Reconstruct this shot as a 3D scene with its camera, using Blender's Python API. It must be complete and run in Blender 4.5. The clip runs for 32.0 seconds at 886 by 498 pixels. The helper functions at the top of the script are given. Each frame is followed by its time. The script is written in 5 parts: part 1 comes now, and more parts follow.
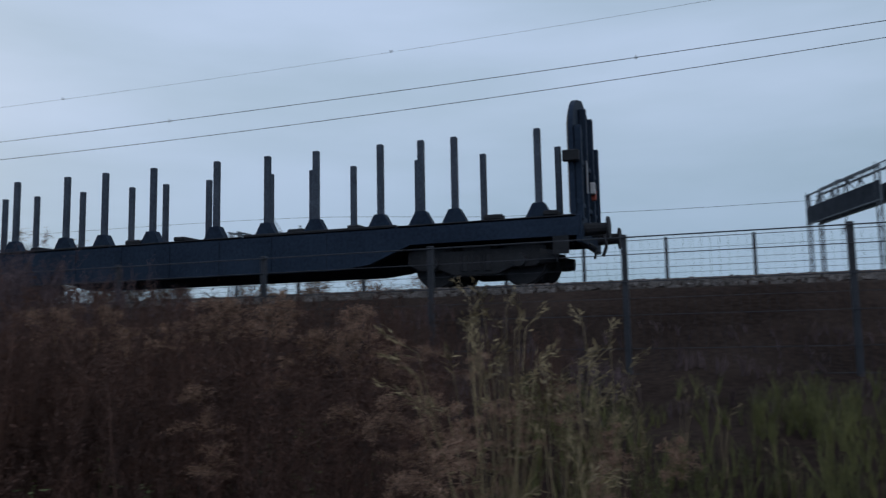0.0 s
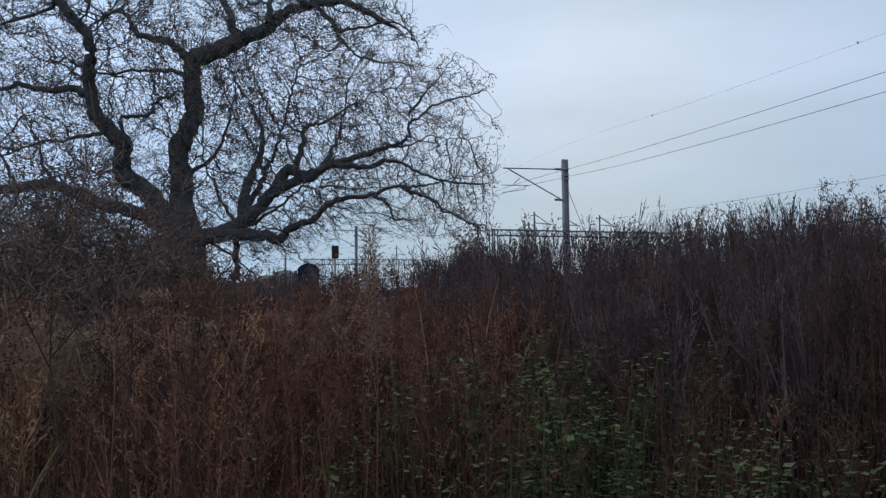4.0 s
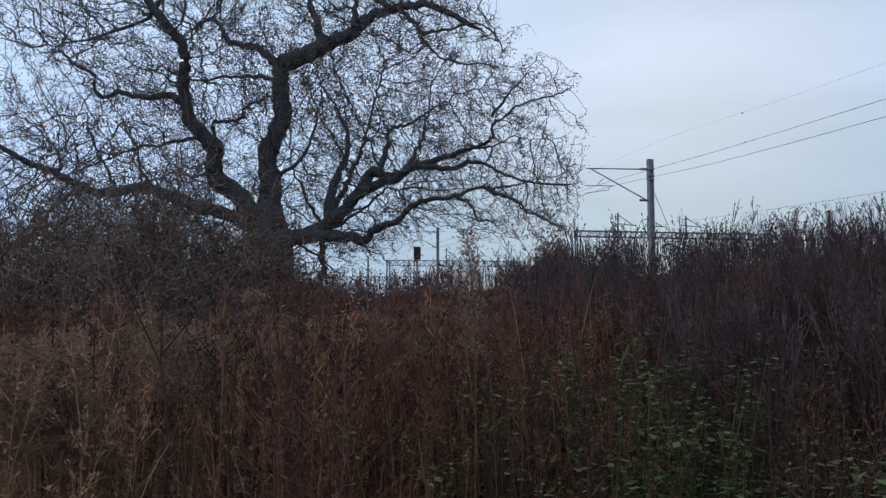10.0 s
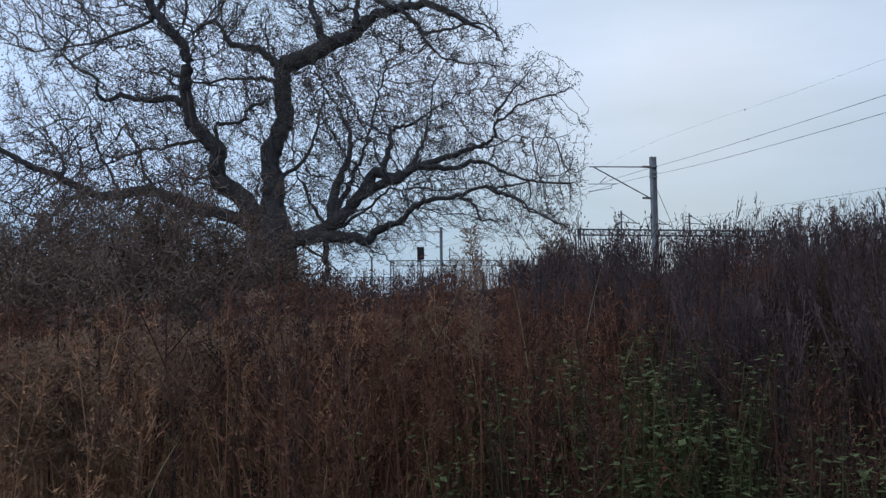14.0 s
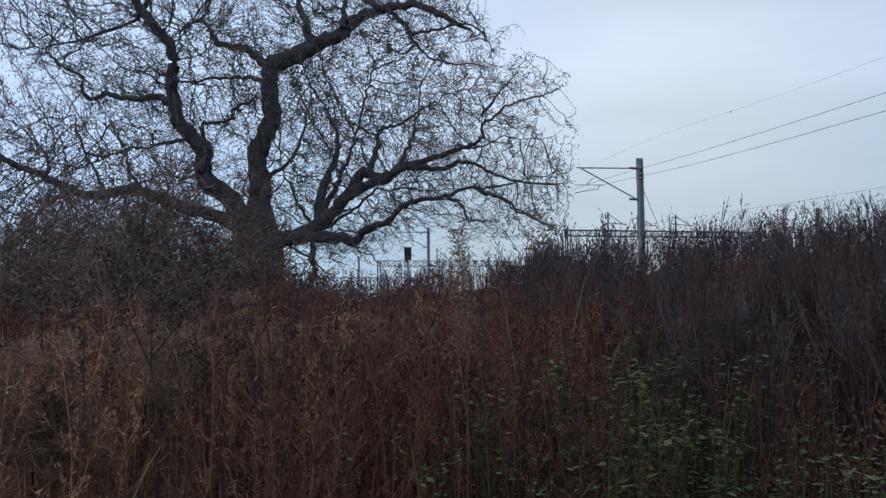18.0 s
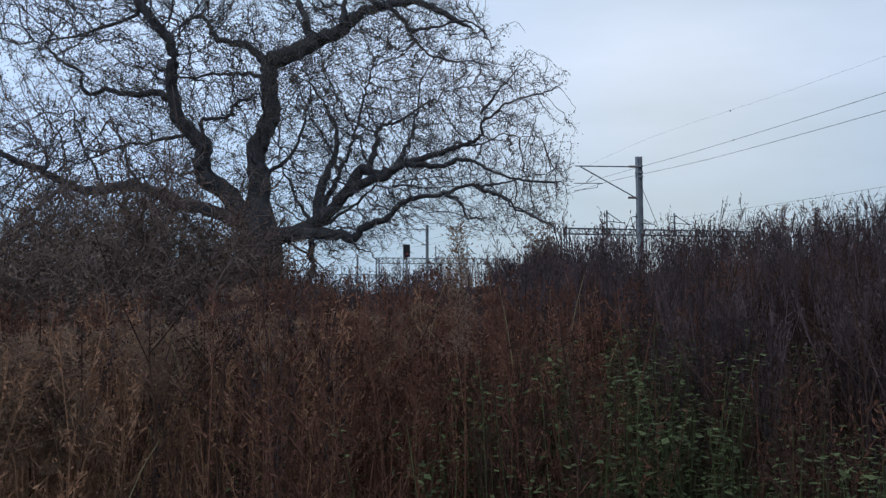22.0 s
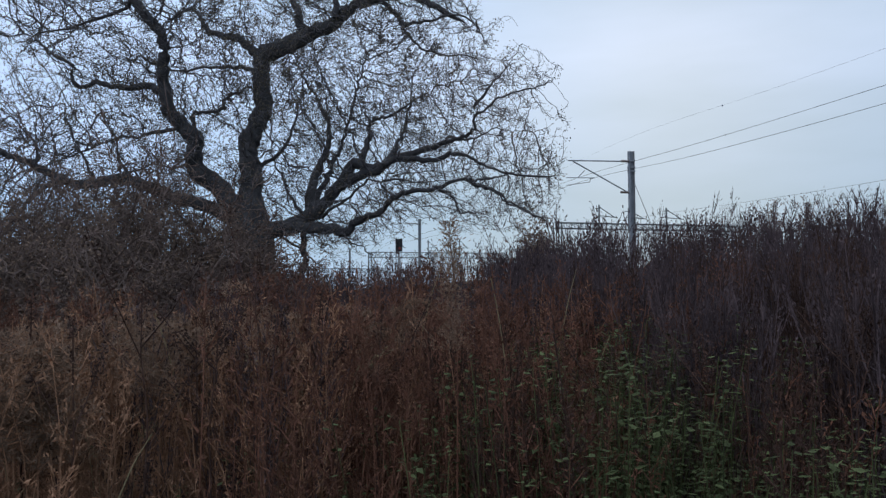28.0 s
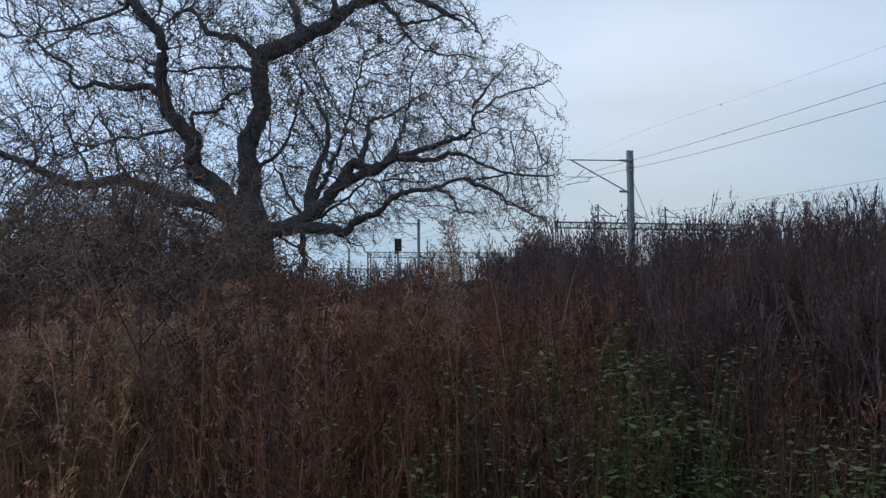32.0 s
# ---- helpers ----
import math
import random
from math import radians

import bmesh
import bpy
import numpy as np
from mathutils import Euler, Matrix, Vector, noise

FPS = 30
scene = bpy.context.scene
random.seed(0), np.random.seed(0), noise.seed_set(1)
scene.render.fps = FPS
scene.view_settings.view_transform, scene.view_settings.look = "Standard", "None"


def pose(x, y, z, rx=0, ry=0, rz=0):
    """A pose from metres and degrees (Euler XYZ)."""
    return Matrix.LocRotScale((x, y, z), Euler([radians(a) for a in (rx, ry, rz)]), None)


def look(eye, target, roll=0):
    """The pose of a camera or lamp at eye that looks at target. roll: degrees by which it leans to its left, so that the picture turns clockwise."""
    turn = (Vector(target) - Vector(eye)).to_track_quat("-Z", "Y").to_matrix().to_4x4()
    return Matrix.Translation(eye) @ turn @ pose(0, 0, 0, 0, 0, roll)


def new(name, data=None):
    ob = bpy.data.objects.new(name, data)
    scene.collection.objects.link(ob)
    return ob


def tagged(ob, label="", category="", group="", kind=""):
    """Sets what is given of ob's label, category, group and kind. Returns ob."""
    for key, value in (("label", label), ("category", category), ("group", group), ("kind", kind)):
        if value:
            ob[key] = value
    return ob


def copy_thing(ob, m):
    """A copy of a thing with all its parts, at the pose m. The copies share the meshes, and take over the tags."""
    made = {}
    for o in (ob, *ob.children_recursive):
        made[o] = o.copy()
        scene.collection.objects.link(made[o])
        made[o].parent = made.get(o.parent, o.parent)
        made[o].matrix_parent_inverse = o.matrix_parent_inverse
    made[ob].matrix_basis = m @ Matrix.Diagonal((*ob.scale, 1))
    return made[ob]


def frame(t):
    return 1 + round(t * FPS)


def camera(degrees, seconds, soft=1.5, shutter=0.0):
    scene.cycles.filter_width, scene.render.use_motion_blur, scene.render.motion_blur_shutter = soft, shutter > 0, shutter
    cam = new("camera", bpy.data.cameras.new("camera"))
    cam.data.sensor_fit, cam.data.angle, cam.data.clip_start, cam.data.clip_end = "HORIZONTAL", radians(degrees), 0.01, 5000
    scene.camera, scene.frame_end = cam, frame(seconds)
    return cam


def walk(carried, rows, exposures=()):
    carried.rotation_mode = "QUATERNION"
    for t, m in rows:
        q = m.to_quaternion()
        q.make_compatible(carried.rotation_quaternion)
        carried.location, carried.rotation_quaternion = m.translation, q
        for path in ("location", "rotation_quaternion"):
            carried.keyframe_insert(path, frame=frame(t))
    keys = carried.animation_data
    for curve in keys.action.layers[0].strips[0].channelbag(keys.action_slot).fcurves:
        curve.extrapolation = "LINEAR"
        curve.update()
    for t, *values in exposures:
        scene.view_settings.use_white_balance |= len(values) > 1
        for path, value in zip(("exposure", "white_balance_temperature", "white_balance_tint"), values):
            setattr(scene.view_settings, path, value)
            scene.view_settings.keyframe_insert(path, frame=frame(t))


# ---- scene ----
cam = camera(56.6, 32.0, 1.35, 0.12)
EYE = 1.6
# seconds, yaw, pitch, roll
TURNS = [
    (0, 18.85, 6.53, 1.11),
    (0.1, 24.04, 6.38, 0.76),
    (0.2, 29.37, 6.47, 0.75),
    (0.3, 34.31, 6.55, 0.90),
    (0.4, 38.78, 6.36, 0.67),
    (0.5, 43.14, 6.21, 0.66),
    (0.6, 47.30, 6.07, 0.38),
    (0.7, 50.59, 5.78, 0.09),
    (0.8, 53.12, 5.54, 0.33),
    (0.9, 55.06, 5.09, -0.15),
    (1, 57.05, 4.81, -0.11),
    (1.2, 59.65, 4.48, 0.31),
    (1.5, 61.59, 4.21, 0.12),
    (2, 63.98, 3.74, 0.31),
    (2.5, 66.47, 3.50, 1.09),
    (3, 68.24, 3.39, 0.72),
    (3.5, 69.65, 3.82, 0.72),
    (4, 70.61, 3.83, 0.65),
    (4.5, 71.41, 4.02, 0.38),
    (6.5, 73.80, 3.62, 0.59),
    (7, 74.07, 3.86, 0.46),
    (7.5, 74.77, 3.97, 0.18),
    (8, 75.09, 3.97, 0.28),
    (8.5, 75.13, 3.78, 0.17),
    (9, 75.55, 3.90, 0.14),
    (9.5, 76.02, 3.99, 0.27),
    (10, 76.21, 3.96, 0.20),
    (10.5, 76.66, 4.02, -0.05),
    (11, 76.71, 3.87, -0.06),
    (11.5, 76.85, 3.84, 0.16),
    (12, 76.67, 3.72, 0.27),
    (12.5, 76.70, 3.57, 0.47),
    (13, 76.53, 3.59, 0.51),
    (13.5, 76.46, 3.85, 0.58),
    (14, 76.49, 3.95, 0.75),
    (14.5, 76.49, 4.08, 0.56),
    (16.5, 75.85, 3.78, 0.57),
    (17, 75.65, 3.90, 0.56),
    (17.5, 75.80, 3.78, 0.75),
    (18, 75.59, 3.97, 0.65),
    (18.5, 75.73, 3.91, 0.67),
    (19, 75.56, 3.81, 0.41),
    (19.5, 75.46, 3.87, 0.41),
    (20, 75.40, 3.86, 0.38),
    (20.5, 75.62, 3.83, 0.52),
    (21, 75.61, 3.83, 0.40),
    (21.5, 75.52, 3.81, 0.25),
    (22, 75.48, 3.79, 0.34),
    (22.5, 75.44, 3.60, 0.44),
    (23, 75.46, 3.49, 0.50),
    (23.5, 75.52, 3.40, 0.40),
    (24, 75.44, 3.47, 0.28),
    (24.5, 75.45, 3.47, 0.28),
    (25, 75.46, 3.58, 0.31),
    (25.5, 75.50, 3.41, 0.31),
    (27.5, 74.95, 3.39, 0.35),
    (28, 74.95, 3.39, 0.31),
    (28.5, 75.02, 3.41, 0.26),
    (29, 74.97, 3.27, 0.37),
    (29.5, 74.96, 3.33, 0.37),
    (30, 74.88, 3.22, 0.34),
    (30.5, 74.91, 3.21, 0.38),
    (31, 74.95, 3.39, 0.37),
    (31.5, 74.88, 3.33, 0.41),
    (32, 74.90, 3.37, 0.49),
]
# the eye swings this far to its right of the place where it comes to rest
SWING_T = [0, 0.5, 1, 1.5, 2, 3, 4, 4.5, 6.5, 9, 32]
SWING_M = [0.42, 0.32, 0.24, 0.17, 0.135, 0.10, 0.06, 0.045, 0.02, 0, 0]


def eye_at(t):
    o = float(np.interp(t, SWING_T, SWING_M))
    return 0.5 * o, 0.87 * o, EYE


walk(cam, [(t, pose(*eye_at(t), 90 + pitch, roll, yaw)) for t, yaw, pitch, roll in TURNS],
     [(0, -0.16), (0.4, -0.27), (0.7, -0.36), (1.2, -0.33), (2, -0.18), (3, -0.1), (5, -0.08), (9, -0.03), (32, -0.01)])

# ---- world and light ----
sky_world = bpy.data.worlds.new("overcast_sky")
scene.world = sky_world
sky_world.use_nodes = True
wn, wl = sky_world.node_tree.nodes, sky_world.node_tree.links
wn.clear()
w_out = wn.new("ShaderNodeOutputWorld")
w_bg = wn.new("ShaderNodeBackground")
w_sky = wn.new("ShaderNodeTexSky")
w_sky.sky_type, w_sky.sun_disc = "NISHITA", False
w_sky.sun_elevation, w_sky.sun_rotation = radians(16), radians(-60)
w_dim = wn.new("ShaderNodeMixRGB")
w_dim.blend_type, w_dim.inputs[0].default_value, w_dim.inputs[2].default_value = "MULTIPLY", 1.0, (0.09, 0.09, 0.09, 1)
w_co = wn.new("ShaderNodeTexCoord")
w_map = wn.new("ShaderNodeMapping")
w_map.inputs["Scale"].default_value = (1.0, 1.0, 4.5)
w_map.inputs["Location"].default_value = (0.35, 0.1, 0.0)
w_noise = wn.new("ShaderNodeTexNoise")
w_noise.inputs["Scale"].default_value, w_noise.inputs["Detail"].default_value = 1.7, 5.0
w_noise.inputs["Roughness"].default_value = 0.5
w_ramp = wn.new("ShaderNodeValToRGB")
w_ramp.color_ramp.elements[0].position, w_ramp.color_ramp.elements[1].position = 0.36, 0.66
w_ramp.color_ramp.elements[0].color = (0.43, 0.555, 0.715, 1)
w_ramp.color_ramp.elements[1].color = (0.552, 0.675, 0.905, 1)
w_mix = wn.new("ShaderNodeMixRGB")
w_mix.inputs[0].default_value = 0.93
wl.new(w_co.outputs["Generated"], w_map.inputs["Vector"])
wl.new(w_map.outputs["Vector"], w_noise.inputs["Vector"])
wl.new(w_noise.outputs["Fac"], w_ramp.inputs["Fac"])
wl.new(w_sky.outputs["Color"], w_dim.inputs[1])
wl.new(w_dim.outputs["Color"], w_mix.inputs[1])
wl.new(w_ramp.outputs["Color"], w_mix.inputs[2])
# the cloud is duller and greener towards the horizon, and thinner and brighter to the south
w_up = wn.new("ShaderNodeSeparateXYZ")
w_rise = wn.new("ShaderNodeMapRange")
w_rise.inputs["From Min"].default_value, w_rise.inputs["From Max"].default_value = 0.02, 0.28
w_tint = wn.new("ShaderNodeMixRGB")
w_tint.inputs[1].default_value, w_tint.inputs[2].default_value = (0.59, 0.69, 0.72, 1), (1.02, 1.03, 1.04, 1)
w_last = wn.new("ShaderNodeMixRGB")
w_last.blend_type, w_last.inputs[0].default_value = "MULTIPLY", 1.0
wl.new(w_co.outputs["Generated"], w_up.inputs["Vector"])
wl.new(w_up.outputs["Z"], w_rise.inputs["Value"])
wl.new(w_rise.outputs["Result"], w_tint.inputs[0])
wl.new(w_mix.outputs["Color"], w_last.inputs[1])
wl.new(w_tint.outputs["Color"], w_last.inputs[2])
w_side = wn.new("ShaderNodeMapRange")
w_side.interpolation_type = "SMOOTHSTEP"
w_side.inputs["From Min"].default_value, w_side.inputs["From Max"].default_value = -0.12, 0.6
w_thin = wn.new("ShaderNodeMixRGB")
w_thin.inputs[1].default_value, w_thin.inputs[2].default_value = (1.37, 1.38, 1.43, 1), (1.0, 1.005, 0.985, 1)
w_all = wn.new("ShaderNodeMixRGB")
w_all.blend_type, w_all.inputs[0].default_value = "MULTIPLY", 1.0
wl.new(w_up.outputs["Y"], w_side.inputs["Value"])
wl.new(w_side.outputs["Result"], w_thin.inputs[0])
wl.new(w_last.outputs["Color"], w_all.inputs[1])
wl.new(w_thin.outputs["Color"], w_all.inputs[2])
wl.new(w_all.outputs["Color"], w_bg.inputs["Color"])
wl.new(w_bg.outputs["Background"], w_out.inputs["Surface"])

sun_data = bpy.data.lights.new("sun", "SUN")
sun_data.energy, sun_data.angle, sun_data.color = 0.5, radians(25), (1.0, 0.95, 0.9)
sun = new("sun", sun_data)
sun.matrix_basis = look((40, -60, 60), (0, 0, 0))


# ---- materials ----
def mat(name, c1, c2, rough=0.85, metal=0.0, coarse=1.5, fine=30.0, bump=0.2, island=0.0, spec=0.3, grain=0.55):
    """Two colours mixed by coarse and fine noise at real-world size, island: how far each loose piece differs in brightness."""
    m = bpy.data.materials.new(name)
    m.use_nodes = True
    n, l = m.node_tree.nodes, m.node_tree.links
    b = n["Principled BSDF"]
    b.inputs["Roughness"].default_value, b.inputs["Metallic"].default_value = rough, metal
    b.inputs["Specular IOR Level"].default_value = spec
    co = n.new("ShaderNodeTexCoord")
    big, small = n.new("ShaderNodeTexNoise"), n.new("ShaderNodeTexNoise")
    big.inputs["Scale"].default_value, small.inputs["Scale"].default_value = coarse, fine
    big.inputs["Detail"].default_value = small.inputs["Detail"].default_value = 4
    for x in (big, small):
        l.new(co.outputs["Object"], x.inputs["Vector"])
    add = n.new("ShaderNodeMath")
    add.operation = "MULTIPLY_ADD"
    l.new(small.outputs["Fac"], add.inputs[0])
    add.inputs[1].default_value = grain
    half = n.new("ShaderNodeMath")
    half.operation = "MULTIPLY"
    half.inputs[1].default_value = 1 - grain
    l.new(big.outputs["Fac"], half.inputs[0])
    l.new(half.outputs[0], add.inputs[2])
    ramp = n.new("ShaderNodeValToRGB")
    ramp.color_ramp.elements[0].position, ramp.color_ramp.elements[1].position = 0.36, 0.64
    ramp.color_ramp.elements[0].color, ramp.color_ramp.elements[1].color = (*c1, 1), (*c2, 1)
    l.new(add.outputs[0], ramp.inputs["Fac"])
    last = ramp.outputs["Color"]
    if island:
        geo = n.new("ShaderNodeNewGeometry")
        span = n.new("ShaderNodeMapRange")
        span.inputs["To Min"].default_value, span.inputs["To Max"].default_value = 1 - island, 1 + island
        l.new(geo.outputs["Random Per Island"], span.inputs["Value"])
        mul = n.new("ShaderNodeMixRGB")
        mul.blend_type, mul.inputs[0].default_value = "MULTIPLY", 1
        l.new(last, mul.inputs[1])
        l.new(span.outputs["Result"], mul.inputs[2])
        last = mul.outputs["Color"]
    l.new(last, b.inputs["Base Color"])
    if bump:
        bp = n.new("ShaderNodeBump")
        bp.inputs["Strength"].default_value, bp.inputs["Distance"].default_value = bump, 0.02
        l.new(add.outputs[0], bp.inputs["Height"])
        l.new(bp.outputs["Normal"], b.inputs["Normal"])
    return m


def glow(name, colour, strength):
    m = bpy.data.materials.new(name)
    m.use_nodes = True
    b = m.node_tree.nodes["Principled BSDF"]
    b.inputs["Base Color"].default_value = (*colour, 1)
    b.inputs["Emission Color"].default_value, b.inputs["Emission Strength"].default_value = (*colour, 1), strength
    return m


BARK = mat("oak_bark", (0.045, 0.043, 0.046), (0.10, 0.094, 0.094), 0.95, 0, 3, 45, 0.7)
TWIG = mat("oak_twig", (0.07, 0.064, 0.068), (0.15, 0.135, 0.135), 0.9, 0, 2, 20, 0, 0.35)
OAK_LEAF = mat("oak_leaf", (0.085, 0.07, 0.05), (0.16, 0.13, 0.09), 0.8, 0, 3, 20, 0, 0.5)
SCRUB = mat("scrub_twig", (0.0836, 0.0575, 0.0488), (0.187, 0.129, 0.104), 0.9, 0, 2, 20, 0, 0.3)
SCRUB_LEAF = mat("scrub_leaf", (0.114, 0.0743, 0.0516), (0.219, 0.144, 0.0991), 0.85, 0, 3, 20, 0, 0.3)
DARK_STEM = mat("dark_weed", (0.0345, 0.0231, 0.0246), (0.107, 0.0746, 0.075), 0.9, 0, 3.5, 14, 0, 0.25, 0.2, 0.25)
RED_WEED = mat("russet_weed", (0.067, 0.0288, 0.018), (0.18, 0.0794, 0.049), 0.9, 0, 3.0, 14, 0, 0.25, 0.2, 0.25)
TAN_WEED = mat("tan_weed", (0.139, 0.0726, 0.0412), (0.361, 0.191, 0.111), 0.9, 0, 3.0, 14, 0, 0.25, 0.2, 0.25)
FLUFF = mat("seed_fluff", (0.147, 0.0924, 0.0613), (0.271, 0.174, 0.118), 0.95, 0, 2.0, 20, 0, 0.2, 0.2, 0.3)
STRAW = mat("straw", (0.114, 0.0846, 0.0435), (0.218, 0.166, 0.0885), 0.8, 0, 2, 30, 0, 0.4)
BROWN_FLUFF = mat("brown_fluff", (0.134, 0.0805, 0.0547), (0.268, 0.165, 0.111), 0.95, 0, 2.0, 20, 0, 0.2, 0.2, 0.3)
BRAMBLE = mat("bramble_stem", (0.0291, 0.0165, 0.0129), (0.084, 0.0436, 0.031), 0.9, 0, 3.0, 14, 0, 0.3, 0.2, 0.3)
NETTLE = mat("nettle_leaf", (0.0388, 0.0474, 0.0184), (0.103, 0.115, 0.0489), 0.9, 0, 2.5, 25, 0, 0.4, 0.1, 0.4)
GRASS = mat("green_grass", (0.045, 0.046, 0.014), (0.105, 0.10, 0.032), 0.8, 0, 1.2, 20, 0, 0.4)
SOIL = mat("soil_litter", (0.012, 0.008, 0.0065), (0.034, 0.023, 0.018), 1.0, 0, 0.6, 12, 0.5, 0.0, 0.02)
BALLAST = mat("ballast_stone", (0.05, 0.0428, 0.0378), (0.135, 0.117, 0.105), 0.9, 0, 2, 22, 1.0, 0.3)
GANTRY = mat("gantry_steel", (0.07, 0.08, 0.09), (0.13, 0.145, 0.155), 0.7, 0.1, 2, 30, 0.1)
STEEL = mat("galvanised_steel", (0.17, 0.18, 0.19), (0.29, 0.30, 0.31), 0.6, 0.3, 2, 30, 0.1)
DARK_STEEL = mat("dark_steel", (0.012, 0.014, 0.018), (0.026, 0.028, 0.033), 0.7, 0.0, 2, 30, 0.1)
WIRE = mat("wire", (0.03, 0.03, 0.033), (0.06, 0.06, 0.062), 0.5, 0.5, 2, 30, 0)
WAGON_BLUE = mat("wagon_paint", (0.006, 0.012, 0.023), (0.016, 0.027, 0.045), 0.7, 0.0, 1.2, 14, 0.15, 0.0, 0.12)
WAGON_DIRT = mat("bogie_dirt", (0.008, 0.009, 0.011), (0.02, 0.02, 0.022), 0.85, 0.1, 3, 30, 0.3)
STAKE = mat("stake_steel", (0.024, 0.032, 0.045), (0.06, 0.072, 0.09), 0.65, 0.1, 2, 18, 0.15, 0.0, 0.2)
CREAM = mat("cream_panel", (0.259, 0.214, 0.157), (0.396, 0.333, 0.253), 0.8, 0, 1.5, 12, 0.15)
RAIL = mat("rail_steel", (0.08, 0.05, 0.035), (0.16, 0.11, 0.08), 0.6, 0.5, 2, 30, 0.1)
BLACK = mat("signal_black", (0.012, 0.012, 0.013), (0.025, 0.025, 0.026), 0.6, 0, 2, 30, 0.05)
PORCELAIN = mat("insulator", (0.12, 0.08, 0.06), (0.2, 0.15, 0.12), 0.4, 0, 2, 30, 0)
WHITE = mat("white_plate", (0.25, 0.25, 0.25), (0.38, 0.38, 0.38), 0.6, 0, 3, 30, 0.05)
ORANGE = mat("orange_plate", (0.22, 0.035, 0.02), (0.32, 0.055, 0.03), 0.6, 0, 3, 30, 0.05)
LEAF_FAR = mat("distant_wood", (0.08, 0.08, 0.085), (0.15, 0.15, 0.155), 0.95, 0, 0.2, 2, 0, 0.3)
RED_GLOW = glow("red_signal_light", (0.2, 0.03, 0.02), 0.03)


# ---- building helpers ----
def part(name, bm, material, parent=None, label=""):
    me = bpy.data.meshes.new(name)
    bm.to_mesh(me)
    bm.free()
    me.materials.append(material)
    ob = new(name, me)
    if parent:
        ob.parent = parent
    if label:
        ob["label"] = label
    return ob


def again(ob, m, parent=None):
    """Another object on the same mesh."""
    other = new(ob.name.split(".")[0], ob.data)
    other.parent = parent or ob.parent
    other.matrix_basis = m
    return other


def box(bm, x0, x1, y0, y1, z0, z1, bevel=0.0):
    made = bmesh.ops.create_cube(bm, size=1)["verts"]
    for v in made:
        v.co = Vector((x0 + (v.co.x + 0.5) * (x1 - x0), y0 + (v.co.y + 0.5) * (y1 - y0), z0 + (v.co.z + 0.5) * (z1 - z0)))
    if bevel:
        edges = {e for v in made for e in v.link_edges}
        bmesh.ops.bevel(bm, geom=list(edges), offset=bevel, segments=1, affect="EDGES")
    return bm


def boxes(*sizes, bevel=0.0):
    bm = bmesh.new()
    for s in sizes:
        box(bm, *s, bevel)
    return bm


def prism(bm, outline, y0, y1):
    """An outline in x and z, drawn out along y."""
    a = [bm.verts.new((x, y0, z)) for x, z in outline]
    b = [bm.verts.new((x, y1, z)) for x, z in outline]
    bm.faces.new(a)
    bm.faces.new(b[::-1])
    for i in range(len(a)):
        j = (i + 1) % len(a)
        bm.faces.new((a[j], a[i], b[i], b[j]))
    bmesh.ops.recalc_face_normals(bm, faces=bm.faces)
    return bm


def rod(bm, a, b, r, r2=None, sides=8):
    a, b = Vector(a), Vector(b)
    d = b - a
    m = Matrix.Translation((a + b) / 2) @ d.to_track_quat("Z", "Y").to_matrix().to_4x4()
    bmesh.ops.create_cone(bm, cap_ends=True, segments=sides, radius1=r, radius2=r if r2 is None else r2, depth=d.length, matrix=m)
    return bm


def rods(*ends, r=0.02, sides=6):
    bm = bmesh.new()
    for a, b in ends:
        rod(bm, a, b, r, None, sides)
    return bm


def empty(name, m=None):
    ob = new(name)
    ob.empty_display_size = 0.2
    if m is not None:
        ob.matrix_basis = m
    return ob


class Bag:
    """Loose quads, gathered and made into one mesh."""

    def __init__(self):
        self.v, self.f, self.n = [], [], 0

    def add(self, v, f):
        self.v.append(v)
        self.f.append(f + self.n)
        self.n += len(v)

    def arrays(self):
        return np.concatenate(self.v), np.concatenate(self.f)

    def made(self, name, material, parent=None, smooth=False):
        v, f = self.arrays()
        me = bpy.data.meshes.new(name)
        me.vertices.add(len(v))
        me.vertices.foreach_set("co", v.astype(np.float32).ravel())
        me.loops.add(f.size)
        me.loops.foreach_set("vertex_index", f.astype(np.int32).ravel())
        me.polygons.add(len(f))
        me.polygons.foreach_set("loop_start", np.arange(0, f.size, 4, dtype=np.int32))
        me.polygons.foreach_set("use_smooth", np.full(len(f), smooth))
        me.update(calc_edges=True)
        me.materials.append(material)
        ob = new(name, me)
        if parent:
            ob.parent = parent
        return ob


def unit(v):
    return v / (np.linalg.norm(v) + 1e-9)


def tube(points, radii, sides=3):
    p = np.asarray(points, float)
    k = len(p)
    d = np.gradient(p, axis=0)
    d /= np.linalg.norm(d, axis=1)[:, None] + 1e-9
    ref = np.array([0.0, 0, 1]) if abs(d[0, 2]) < 0.9 else np.array([1.0, 0, 0])
    a = cross(d, np.broadcast_to(ref, d.shape))
    a /= np.linalg.norm(a, axis=1)[:, None] + 1e-9
    b = cross(d, a)
    w = np.arange(sides) * 2 * np.pi / sides
    r = np.asarray(radii, float)[:, None, None]
    v = p[:, None, :] + r * (np.cos(w)[None, :, None] * a[:, None, :] + np.sin(w)[None, :, None] * b[:, None, :])
    i = (np.arange(k - 1)[:, None] * sides + np.arange(sides)[None, :]).ravel()
    j = (np.arange(k - 1)[:, None] * sides + (np.arange(sides)[None, :] + 1) % sides).ravel()
    return v.reshape(-1, 3), np.stack([i, j, j + sides, i + sides], 1)


